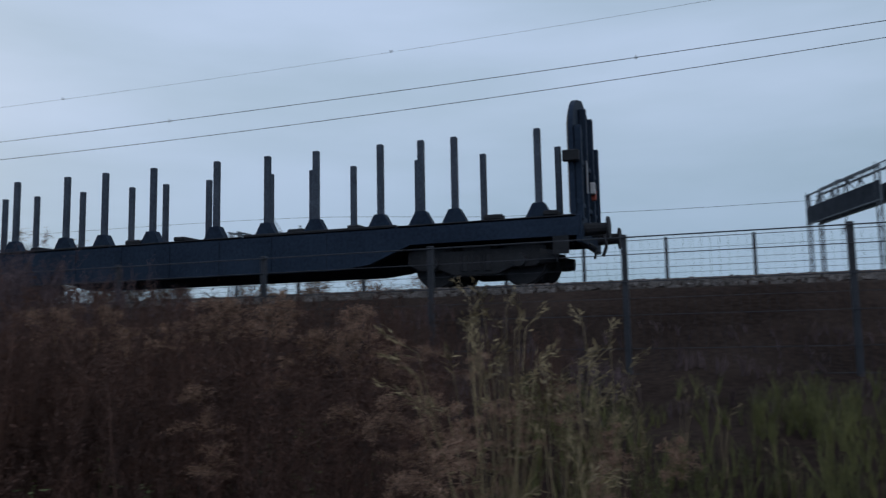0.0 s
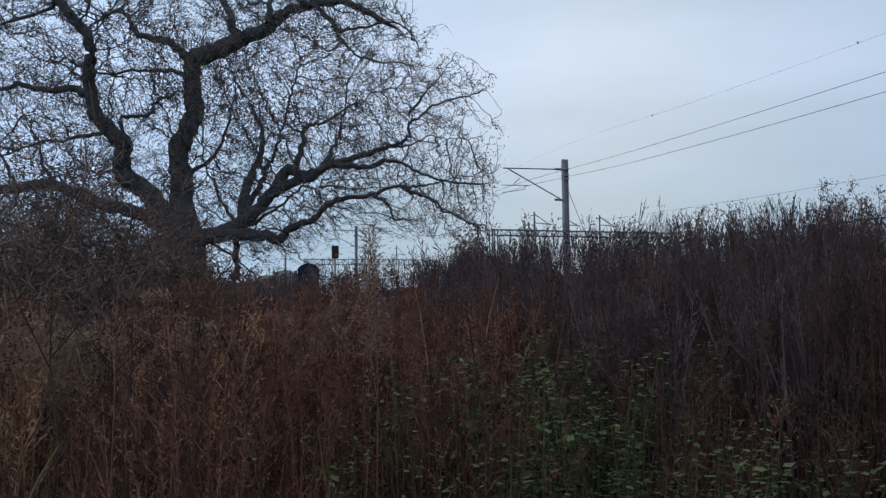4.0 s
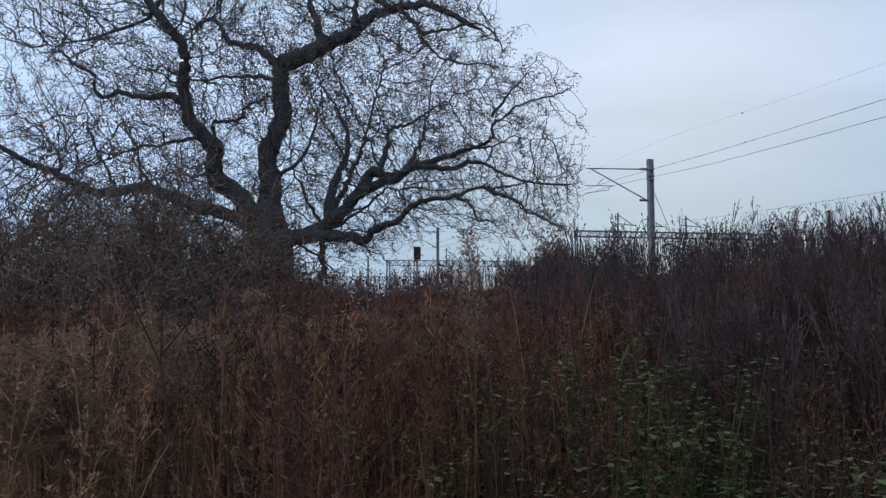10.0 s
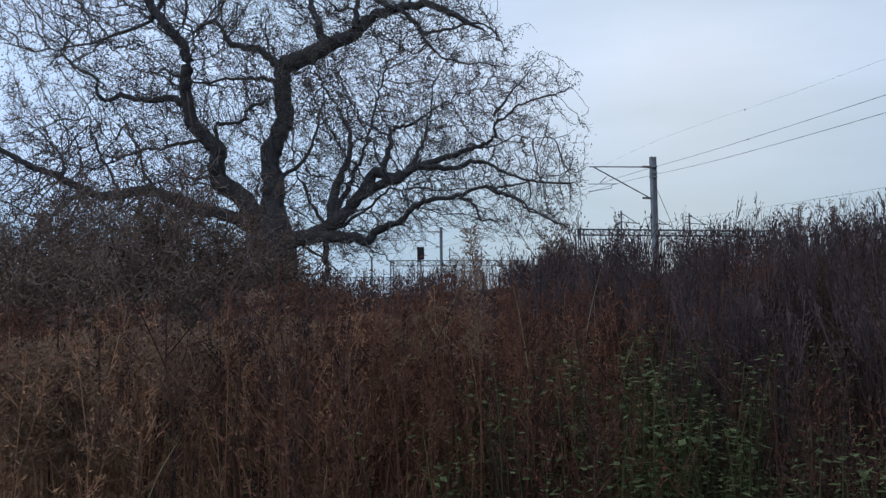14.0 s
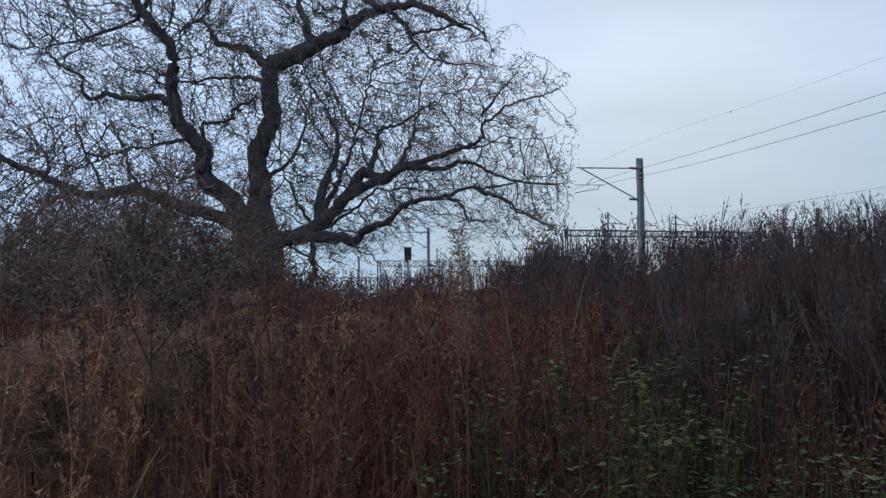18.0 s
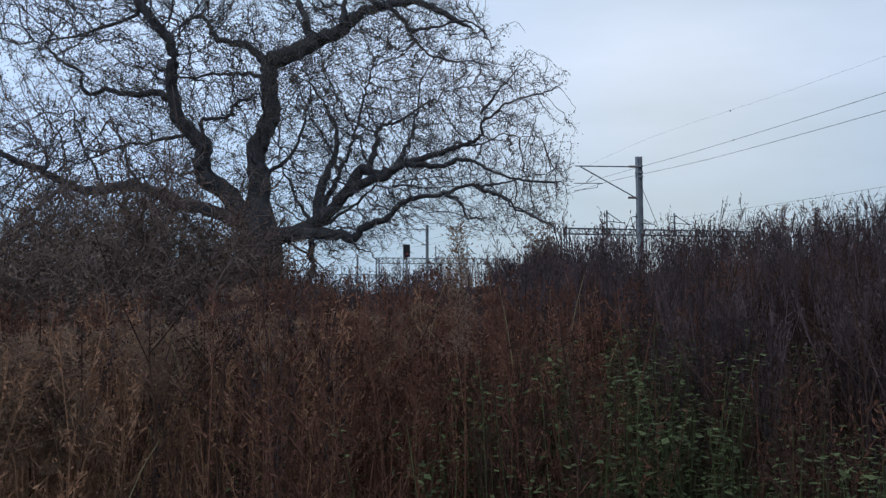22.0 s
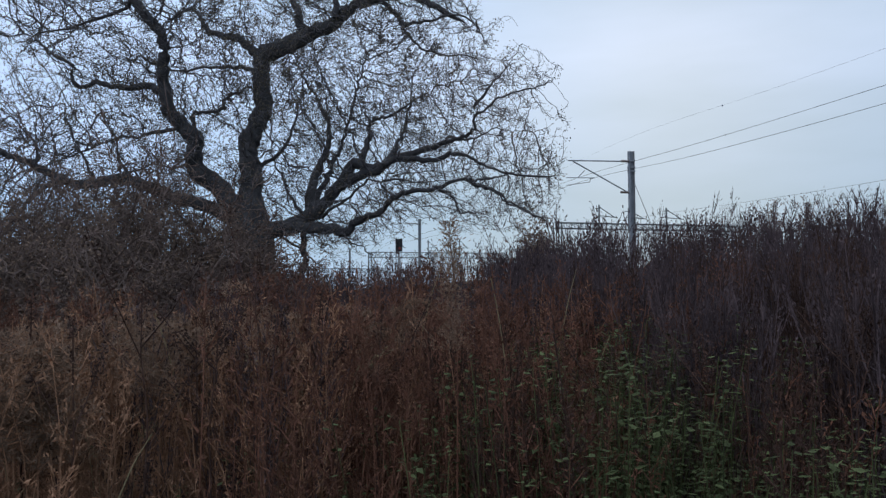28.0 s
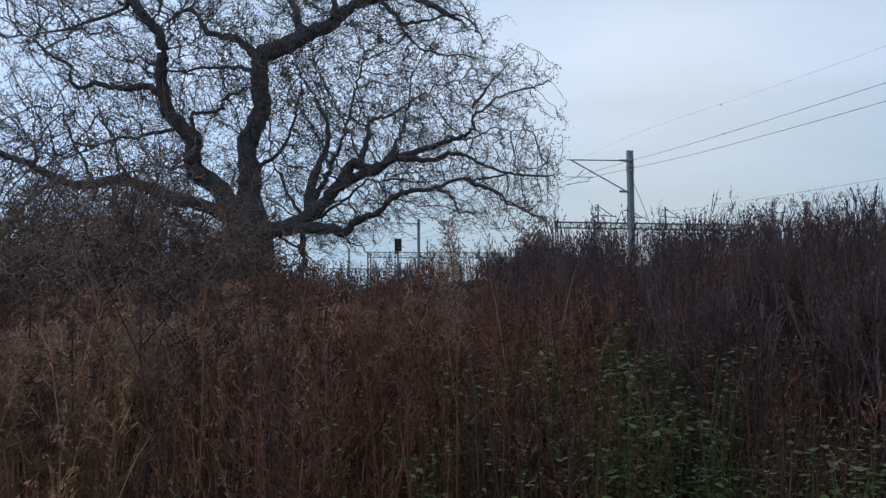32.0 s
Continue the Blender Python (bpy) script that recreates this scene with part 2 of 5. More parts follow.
def cross(a, b):
    return np.stack([a[..., 1] * b[..., 2] - a[..., 2] * b[..., 1], a[..., 2] * b[..., 0] - a[..., 0] * b[..., 2], a[..., 0] * b[..., 1] - a[..., 1] * b[..., 0]], -1)


def units(v):
    return v / (np.sqrt((v * v).sum(-1, keepdims=True)) + 1e-9)


def tubes(pts, radii, sides=3):
    """Many tubes of the same number of points at once: pts (n, k, 3), radii (n, k)."""
    n, k = pts.shape[:2]
    d = units(np.gradient(pts, axis=1))
    ref = np.where(np.abs(d[:, :1, 2:]) < 0.9, [[[0.0, 0, 1]]], [[[1.0, 0, 0]]])
    a = units(cross(d, np.broadcast_to(ref, d.shape)))
    b = cross(d, a)
    w = np.arange(sides) * 2 * np.pi / sides
    v = pts[:, :, None] + radii[:, :, None, None] * (np.cos(w)[:, None] * a[:, :, None] + np.sin(w)[:, None] * b[:, :, None])
    i = (np.arange(k - 1)[:, None] * sides + np.arange(sides)[None, :]).ravel()
    j = (np.arange(k - 1)[:, None] * sides + (np.arange(sides)[None, :] + 1) % sides).ravel()
    f = np.stack([i, j, j + sides, i + sides], 1)[None] + (np.arange(n) * k * sides)[:, None, None]
    return v.reshape(-1, 3), f.reshape(-1, 4)


def blades(base, way, length, width, rng, fold=0.3):
    """Many folded diamonds at once."""
    way = units(way)
    side = units(cross(way, rng.normal(size=way.shape)))
    up = cross(side, way)
    length, width = np.broadcast_to(length, len(base))[:, None], np.broadcast_to(width, len(base))[:, None]
    mid = base + way * length * 0.45
    v = np.stack([base, mid + side * width / 2 + up * width * fold, base + way * length, mid - side * width / 2 + up * width * fold], 1)
    return v.reshape(-1, 3), np.arange(4 * len(base)).reshape(-1, 4)


def blade(base, way, length, width, rng, fold=0.3):
    """A small leaf: one folded diamond."""
    way = unit(way)
    side = unit(cross(way, rng.normal(size=3)))
    up = cross(side, way)
    mid = base + way * length * 0.45
    v = np.stack([base, mid + side * width / 2 + up * width * fold, base + way * length, mid - side * width / 2 + up * width * fold])
    return v, np.array([[0, 1, 2, 3]])


def spline(points, steps):
    """A smooth run through control points."""
    p = np.asarray(points, float)
    p = np.vstack([2 * p[0] - p[1], p, 2 * p[-1] - p[-2]])
    out = []
    for k in range(1, len(p) - 2):
        for s in np.arange(steps) / steps:
            a, b, c, d = p[k - 1:k + 3]
            out.append(0.5 * (2 * b + (c - a) * s + (2 * a - 5 * b + 4 * c - d) * s * s + (3 * b - a - 3 * c + d) * s ** 3))
    out.append(p[-2])
    return np.array(out)


def scatter(bag, templates, spots, heights, rng, lean=0.12):
    """Many turned, leaned and scaled copies of the template plants, joined into a bag."""
    pick = rng.integers(0, len(templates), len(spots))
    for k, (tv, tf) in enumerate(templates):
        ids = np.where(pick == k)[0]
        if not len(ids):
            continue
        a = rng.uniform(0, 2 * np.pi, len(ids))
        s = heights[ids]
        lx, ly = rng.normal(0, lean, (2, len(ids)))
        c, q = np.cos(a)[:, None], np.sin(a)[:, None]
        x, y, z = tv[:, 0][None], tv[:, 1][None], tv[:, 2][None]
        wide = s[:, None] * rng.uniform(0.85, 1.15, len(ids))[:, None]
        X = (x * c - y * q) * wide + lx[:, None] * z * s[:, None] + spots[ids, 0][:, None]
        Y = (x * q + y * c) * wide + ly[:, None] * z * s[:, None] + spots[ids, 1][:, None]
        Z = z * s[:, None] + spots[ids, 2][:, None]
        v = np.stack([X, Y, Z], -1).reshape(-1, 3)
        f = (tf[None] + (np.arange(len(ids)) * len(tv))[:, None, None]).reshape(-1, 4)
        bag.add(v, f)


# ---- ground ----
TRACK_Y, RAIL_Z = 17.0, 2.72


def ground_z(x, y):
    """Flat field, a weedy rise to the fence, the bank and the plateau of the railway."""
    z = np.interp(y, [-4000, 2.5, 10.5, 11.2, 13.6, 14.4, 15.3, 18.7, 19.4, 60, 4000],
                  [0, 0, 1.15, 1.3, 2.4, 2.42, 2.58, 2.58, 2.4, 2.35, 2.2])
    near = np.exp(-(np.hypot(x, y) / 40.0) ** 2)
    return z + near * (0.06 * np.sin(x * 1.3 + y * 0.7) + 0.05 * np.sin(y * 1.9 - x * 0.6)) * np.clip((14.2 - y) / 3, 0, 1)


def build_ground():
    xs = np.concatenate([[-4000, -1500, -700, -350, -200, -140], np.arange(-100, -30, 5), np.arange(-30, 20, 0.6), np.arange(20, 100, 8), [140, 300, 900, 4000]])
    ys = np.concatenate([[-4000, -900, -200, -60, -20], np.arange(-10, 14.4, 0.5), [14.4, 15.3, 16, 18, 18.7, 19.4, 22, 30, 60, 150, 500, 1500, 4000]])
    X, Y = np.meshgrid(xs, ys, indexing="ij")
    v = np.stack([X, Y, ground_z(X, Y)], -1).reshape(-1, 3)
    nx, ny = len(xs), len(ys)
    i = (np.arange(nx - 1)[:, None] * ny + np.arange(ny - 1)[None, :]).ravel()
    bag = Bag()
    bag.add(v, np.stack([i, i + ny, i + ny + 1, i + 1], 1))
    tagged(bag.made("ground", SOIL, smooth=True), "dark soil and dead litter rising to the railway bank", "ground", kind="structure")


build_ground()


def build_track():
    rng = np.random.default_rng(5)
    bag = Bag()
    cube = np.array([[x, y, z] for x in (-1, 1) for y in (-1, 1) for z in (-1, 1)], float)
    faces = np.array([[0, 1, 3, 2], [4, 6, 7, 5], [0, 4, 5, 1], [2, 3, 7, 6], [0, 2, 6, 4], [1, 5, 7, 3]])
    n = 5200
    x, y = rng.uniform(-45, 14, n), rng.uniform(14.3, 15.7, n)
    z = np.interp(y, [14.3, 15.3, 15.7], [2.42, 2.6, 2.62]) + rng.uniform(0, 0.03, n)
    s = (rng.uniform(0.018, 0.045, n) * np.where(x > -20, 1, 1.5))[:, None, None]
    c = cube * s * rng.uniform(0.6, 1.1, (n, 1, 3)) + rng.normal(0, 0.25, (n, 8, 3)) * s + np.stack([x, y, z], 1)[:, None]
    bag.add(c.reshape(-1, 3), (faces[None] + 8 * np.arange(n)[:, None, None]).reshape(-1, 4))
    tagged(bag.made("ballast", BALLAST), "grey track ballast stones along the bank edge", "ballast", kind="stuff")
    for y in (TRACK_Y - 0.75, TRACK_Y + 0.75):
        bm = boxes((-900, 60, y - 0.07, y + 0.07, RAIL_Z - 0.15, RAIL_Z - 0.135), (-900, 60, y - 0.01, y + 0.01, RAIL_Z - 0.135, RAIL_Z - 0.035),
                   (-900, 60, y - 0.036, y + 0.036, RAIL_Z - 0.035, RAIL_Z))
        tagged(part("rail", bm, RAIL), "rusty steel running rail on the ballast", "rail", "running rails", "structure")


build_track()


# ---- the timber train ----
LENGTH, DECK = 17.9, 1.26
NEAR_STAKES = (-0.7, -2.42, -3.14, -4.05, -5.55, -6.74, -8.04, -9.75, -11.12, -12.25, -13.8, -15.3, -16.9)
FAR_STAKES = (-0.65, -2.35, -3.92, -5.55, -6.64, -7.78, -9.56, -10.86, -11.92, -13.52, -15.08, -16.2, -17.2)


def arch(half, side_z, top_z, steps=7):
    """Outline of an end board: straight sides, curved shoulders, a blunt peak."""
    pts = [(-half, DECK - 0.1), (-half, side_z)]
    for k in range(1, steps):
        a = k / steps * math.pi / 2
        pts.append((-half * math.cos(a) ** 0.9, side_z + (top_z - 0.06 - side_z) * math.sin(a)))
    pts.append((0, top_z))
    return pts + [(-x, z) for x, z in pts[-2::-1]]


def end_board(wagon, x, outward):
    """The arched bulkhead: dark outside with ribs, cream boards between dark uprights inside."""
    bm = bmesh.new()
    prism(bm, [(y, z) for y, z in arch(1.24, 2.95, 3.8)], -0.05, 0.05)
    bm.transform(Matrix.Translation((x, 0, 0)) @ Matrix.Rotation(radians(90), 4, "Z"))
    board = part("end_board", bm, WAGON_BLUE, wagon, "dark blue steel end board with an arched top")
    out = 1 if outward else -1
    for y in (-1.12, -0.42, 0.42, 1.12):
        top = 3.0 if abs(y) > 1 else 3.5
        part("rib", boxes((x + out * 0.05, x + out * 0.19, y - 0.07, y + 0.07, DECK - 0.1, top), bevel=0.015), WAGON_BLUE, board)
    for z in (1.5, 2.36):
        part("cross_rib", boxes((x + out * 0.05, x + out * 0.14, -1.2, 1.2, z - 0.05, z + 0.05), bevel=0.01), WAGON_BLUE, board)
    for y in (-1.27, 1.27):
        part("lug", boxes((x - 0.16, x + 0.16, y - 0.06, y + 0.06, 2.28, 2.5), bevel=0.02), WAGON_DIRT, board)
    inn = -out
    for y0, y1 in ((-1.17, -0.71), (-0.69, -0.19), (-0.17, 0.29), (0.31, 0.77), (0.79, 1.17)):
        bm = bmesh.new()
        top = [(y, 2.9 + 0.82 * max(0.0, 1 - (abs(y) / 1.2) ** 2.1) ** 0.6) for y in np.linspace(y1, y0, 5)]
        prism(bm, [(y0, DECK + 0.06), (y1, DECK + 0.06)] + top, -0.014, 0.014)
        bm.transform(Matrix.Translation((x + inn * 0.068, 0, 0)) @ Matrix.Rotation(radians(90), 4, "Z"))
        part("panel", bm, CREAM, board, "cream weathered panel")
    for y in (-0.70, -0.18, 0.30, 0.78):
        part("upright", boxes((x + inn * 0.085, x + inn * 0.115, y - 0.022, y + 0.022, DECK, 3.1), bevel=0.005), WAGON_DIRT, board)
    for z in (1.9, 2.55):
        part("batten", boxes((x + inn * 0.087, x + inn * 0.12, -0.16, 0.28, z - 0.04, z + 0.04)), WAGON_DIRT, board)
    return board


def stake_with_foot(wagon, x, y, top):
    bm = boxes((x - 0.065, x + 0.065, y - 0.06, y + 0.06, DECK, top), bevel=0.012)
    post = part("stake", bm, STAKE, wagon, "upright grey steel stake")
    bm = prism(bmesh.new(), [(x - 0.27, DECK), (x + 0.27, DECK), (x + 0.22, DECK + 0.1), (x + 0.11, DECK + 0.3), (x - 0.11, DECK + 0.3), (x - 0.22, DECK + 0.1)], y - 0.1, y + 0.1)
    part("foot", bm, WAGON_BLUE, post)
    return post


def bogie(wagon, cx):
    body = part("bogie", boxes((cx - 1.05, cx + 1.05, -0.2, 0.2, 0.45, 0.78), (cx - 0.3, cx + 0.3, -1.0, 1.0, 0.5, 0.82), bevel=0.02), WAGON_DIRT, wagon, "dirty steel bogie")
    for s in (-1, 1):
        bm = prism(bmesh.new(), [(cx - 1.45, 0.5), (cx - 1.2, 0.34), (cx - 0.72, 0.34), (cx - 0.45, 0.22), (cx + 0.45, 0.22), (cx + 0.72, 0.34), (cx + 1.2, 0.34), (cx + 1.45, 0.5),
                                 (cx + 1.42, 0.72), (cx + 1.0, 0.8), (cx + 0.5, 0.7), (cx - 0.5, 0.7), (cx - 1.0, 0.8), (cx - 1.42, 0.72)], s * 0.98 - 0.07, s * 0.98 + 0.07)
        part("side_frame", bm, WAGON_DIRT, body)
        for dx in (-0.9, 0.9):
            bm = rod(bmesh.new(), (cx + dx, s * 0.99, 0.46), (cx + dx, s * 1.18, 0.46), 0.15, 0.13, 12)
            part("axle_box", bm, WAGON_DIRT, body)
        for dx in (-0.24, 0, 0.24):
            part("spring", rod(bmesh.new(), (cx + dx, s * 1.02, 0.3), (cx + dx, s * 1.02, 0.6), 0.085, None, 10), WAGON_DIRT, body)
        bm = rod(bmesh.new(), (cx + 1.3, s * 1.0, 0.52), (cx + 1.62, s * 1.0, 0.5), 0.16, 0.12, 10)
        part("brake_unit", bm, WAGON_DIRT, body)
    for dx in (-0.9, 0.9):
        for s in (-1, 1):
            bm = rod(bmesh.new(), (cx + dx, s * 0.7, 0.46), (cx + dx, s * 0.835, 0.46), 0.46, 0.455, 28)
            rod(bm, (cx + dx, s * 0.69, 0.46), (cx + dx, s * 0.72, 0.46), 0.49, None, 28)
            part("wheel", bm, WAGON_DIRT, body)
        part("axle", rod(bmesh.new(), (cx + dx, -0.7, 0.46), (cx + dx, 0.7, 0.46), 0.08), WAGON_DIRT, body)


def timber_wagon():
    w = empty("timber_wagon")
    for s in (-1, 1):
        bm = prism(bmesh.new(), [(0.1, DECK - 0.02), (0.1, 0.86), (-3.3, 0.86), (-4.2, 0.5), (-4.9, 0.42), (-13.0, 0.42), (-13.7, 0.5), (-14.6, 0.86), (-18.0, 0.86), (-18.0, DECK - 0.02)], s * 1.22 - 0.06, s * 1.22 + 0.06)
        part("side_sill", bm, WAGON_BLUE, w, "dark blue fish-bellied side sill")
        for x in np.arange(-5.2, -13.0, -1.3):
            part("web_rib", boxes((x - 0.03, x + 0.03, s * 1.28 - 0.02, s * 1.28 + 0.025, 0.46, DECK - 0.06)), WAGON_BLUE, w)
    for k, (a, b) in enumerate(((0.08, -3.6), (-3.6, -7.2), (-7.2, -10.7), (-10.7, -14.3), (-14.3, -17.98))):
        part("floor_panel", boxes((b + 0.02, a - 0.02, -1.28, 1.28, DECK - 0.06, DECK + (0.0, 0.03, 0.0, 0.02, 0.01)[k]), bevel=0.01), WAGON_DIRT, w)
    for x, h in ((-0.45, 0.07), (-4.6, 0.05), (-8.9, 0.06), (-13.0, 0.05), (-17.3, 0.07)):
        part("bolster", boxes((x - 0.14, x + 0.14, -1.2, 1.2, DECK + 0.02, DECK + 0.05 + h), bevel=0.02), WAGON_DIRT, w)
    for x, y0 in ((-1.6, -1.05), (-6.0, -1.0), (-10.2, -1.05), (-15.6, -1.0)):
        part("strap_winch", boxes((x - 0.2, x + 0.2, y0 - 0.12, y0 + 0.12, DECK, DECK + 0.12), bevel=0.03), WAGON_DIRT, w)
    for x in NEAR_STAKES:
        stake_with_foot(w, x, -1.0, 3.05)
    for x in FAR_STAKES:
        stake_with_foot(w, x, 0.9, 3.10)
    end_board(w, 0.0, True)
    end_board(w, -LENGTH, False)
    for cx in (-2.0, -15.9):
        bogie(w, cx)
    for end, s in ((0.1, 1), (-18.0, -1)):
        part("buffer_beam", boxes((end - 0.06, end + 0.06, -1.25, 1.25, 0.72, DECK), bevel=0.015), WAGON_BLUE, w)
        for y in (-0.88, 0.88):
            bm = rod(bmesh.new(), (end, y, 1.0), (end + s * 0.48, y, 1.0), 0.13, 0.11, 12)
            rod(bm, (end + s * 0.48, y, 1.0), (end + s * 0.53, y, 1.0), 0.23, 0.22, 20)
            part("buffer", bm, WAGON_DIRT, w, "round steel buffer")
        hook = rods(((end, 0, 0.98), (end + s * 0.3, 0, 0.98)), ((end + s * 0.28, 0, 0.98), (end + s * 0.34, 0, 0.75)), ((end + s * 0.34, 0, 0.75), (end + s * 0.26, 0, 0.55)), r=0.035, sides=8)
        part("coupling", hook, WAGON_DIRT, w)
        part("brake_hose", rods(((end, -0.45, 0.8), (end + s * 0.2, -0.45, 0.68)), ((end + s * 0.2, -0.45, 0.68), (end + s * 0.16, -0.45, 0.46)), r=0.025), BLACK, w)
        part("step", boxes((end - s * 0.35 - 0.15, end - s * 0.35 + 0.15, -1.3, -1.22, 0.52, 0.86)), WAGON_DIRT, w)
    return w


def tail_lamp(w):
    lamp = part("tail_lamp", boxes((0.2, 0.3, -0.33, -0.19, 1.78, 2.02), bevel=0.02), WHITE, w, "small white tail lamp box")
    part("lens", rod(bmesh.new(), (0.3, -0.26, 1.94), (0.32, -0.26, 1.94), 0.045, None, 14), BLACK, lamp)
    part("plate", boxes((0.2, 0.29, -0.19, -0.07, 1.68, 1.9), bevel=0.01), ORANGE, lamp, "orange plate")
    part("hand_rail", rods(((0.2, -0.62, 1.75), (0.2, -0.62, 2.3)), ((0.2, -0.62, 2.3), (0.2, -0.7, 2.38)), r=0.015), WHITE, w, "thin pale hand rail")


WAGONS = [timber_wagon()]
for k in range(1, 7):
    WAGONS.append(copy_thing(WAGONS[0], pose(-19.7 * k, TRACK_Y, RAIL_Z)))
tail_lamp(WAGONS[0])
for w in WAGONS:
    tagged(w, "empty dark blue flat wagon with steel stakes and arched end boards", "rail wagon", "wagons of the timber train")
tagged(WAGONS[0], "last dark blue stake wagon with a tail lamp")


# ---- the overhead line ----
def line_wire(name, points, r, label, steps=10):
    bag = Bag()
    p = spline(points, steps)
    bag.add(*tube(p, np.full(len(p), r), 5))
    return tagged(bag.made(name, WIRE), label, "wire", "overhead wires")


MAST_X = (7.5, -37.4, -83.5, -132.0, -182.0)


def sagging(y, z_mast, z_mid, xs=MAST_X):
    pts = []
    for a, b in zip(xs[:-1], xs[1:]):
        for s in (0, 0.25, 0.5, 0.75):
            pts.append((a + (b - a) * s, y, z_mast + (z_mid - z_mast) * 4 * s * (1 - s)))
    return pts + [(xs[-1], y, z_mast)]


line_wire("contact_wire", sagging(TRACK_Y, 7.25, 6.69), 0.0078, "dark contact wire over the track")
line_wire("catenary_wire", sagging(TRACK_Y, 7.5, 7.18), 0.0078, "dark catenary wire over the track")
line_wire("earth_wire", sagging(20.5, 9.9, 9.48), 0.0034, "thin grey earth wire above the masts")


def wire_height(x, z_mast, z_mid):
    s = (7.5 - x) / 44.9
    knots = (0, 0.25, 0.5, 0.75, 1)
    return float(np.interp(s, knots, [z_mast + (z_mid - z_mast) * 4 * k * (1 - k) for k in knots]))


for x in (-1.2, -12.5, -25.0):
    z = wire_height(x, 7.5, 7.18)
    tagged(part("dropper", rods(((x, TRACK_Y, z - 0.05), (x, TRACK_Y, z + 0.03)), r=0.012), WIRE), "small clip on the catenary wire", "clip", "droppers")
for x in (-8.0, -19.2, -30.3):
    z = wire_height(x, 9.9, 9.48)
    tagged(part("earth_clip", boxes((x - 0.025, x + 0.025, 20.48, 20.52, z - 0.04, z + 0.03), bevel=0.01), STEEL), "small clip on the earth wire", "clip", "earth wire clips")


def mast(x, y, top, stay):
    """An H-section mast with a hinged cantilever reaching over the track."""
    m = empty("catenary_mast", pose(x, y, 2.35))
    h = top - 2.35
    part("column", boxes((-0.13, 0.13, -0.13, -0.115, 0, h), (-0.13, 0.13, 0.115, 0.13, 0, h), (-0.012, 0.012, -0.115, 0.115, 0, h)), STEEL, m, "grey galvanised H-section column")
    part("base", boxes((-0.3, 0.3, -0.3, 0.3, -0.2, 0.12), bevel=0.03), BALLAST, m, "concrete base")
    k = h - 0.52
    arm = -3.45
    part("top_tube", rods(((0, -0.12, k), (0, arm, k - 0.08)), r=0.032, sides=8), STEEL, m)
    part("strut", rods(((0, -0.12, k - 1.62), (0, arm + 0.25, k - 0.1)), r=0.034, sides=8), STEEL, m)
    part("registration_tube", rods(((0, -2.0, k - 0.9), (0, arm - 0.1, k - 0.94)), ((0, -2.9, k - 0.88), (0, -2.55, k - 0.55)), r=0.02), STEEL, m)
    part("steady_arm", rods(((0, -2.25, k - 0.93), (0, -2.3, k - 1.12)), ((0, -2.3, k - 1.12), (0, arm - 0.1, k - 1.32)), r=0.016), STEEL, m)
    for z, y0 in ((k, -0.15), (k - 1.58, -0.2)):
        bm = bmesh.new()
        for j in range(5):
            rod(bm, (0, y0 - 0.09 * j, z), (0, y0 - 0.09 * j - 0.05, z), 0.07, 0.05, 10)
        part("insulator", bm, PORCELAIN, m, "ribbed brown insulator")
    if stay:
        part("stay_wire", rods(((0, 0.1, k - 0.95), (3.4, 0.1, 0.4)), r=0.014), WIRE, m)
    for z in (k + 0.02, k - 0.3, k - 0.5):
        part("clamp", boxes((-0.15, 0.15, -0.15, 0.15, z - 0.04, z + 0.04)), STEEL, m)
    return tagged(m, "grey steel overhead line mast with a cantilever arm", "mast", "overhead line masts")


for x, top, stay in ((-37.4, 8.95, True), (-83.5, 9.85, False), (7.5, 9.0, False), (-132.0, 9.6, False), (-182.0, 9.6, False)):
    mast(x, 19.95, top, stay)


UNIT_ROD = {}


def brace(name, a, b, r, parent, material):
    """A straight member on a shared unit mesh."""
    if material.name not in UNIT_ROD:
        bm = bmesh.new()
        rod(bm, (0, 0, 0), (0, 0, 1), 1.0, None, 5)
        me = bpy.data.meshes.new("brace")
        bm.to_mesh(me)
        bm.free()
        me.materials.append(material)
        UNIT_ROD[material.name] = me
    ob = new(name, UNIT_ROD[material.name])
    ob.parent = parent
    d = Vector(b) - Vector(a)
    ob.matrix_basis = Matrix.Translation(a) @ d.to_track_quat("Z", "Y").to_matrix().to_4x4() @ Matrix.Diagonal((r, r, d.length, 1))
    return ob


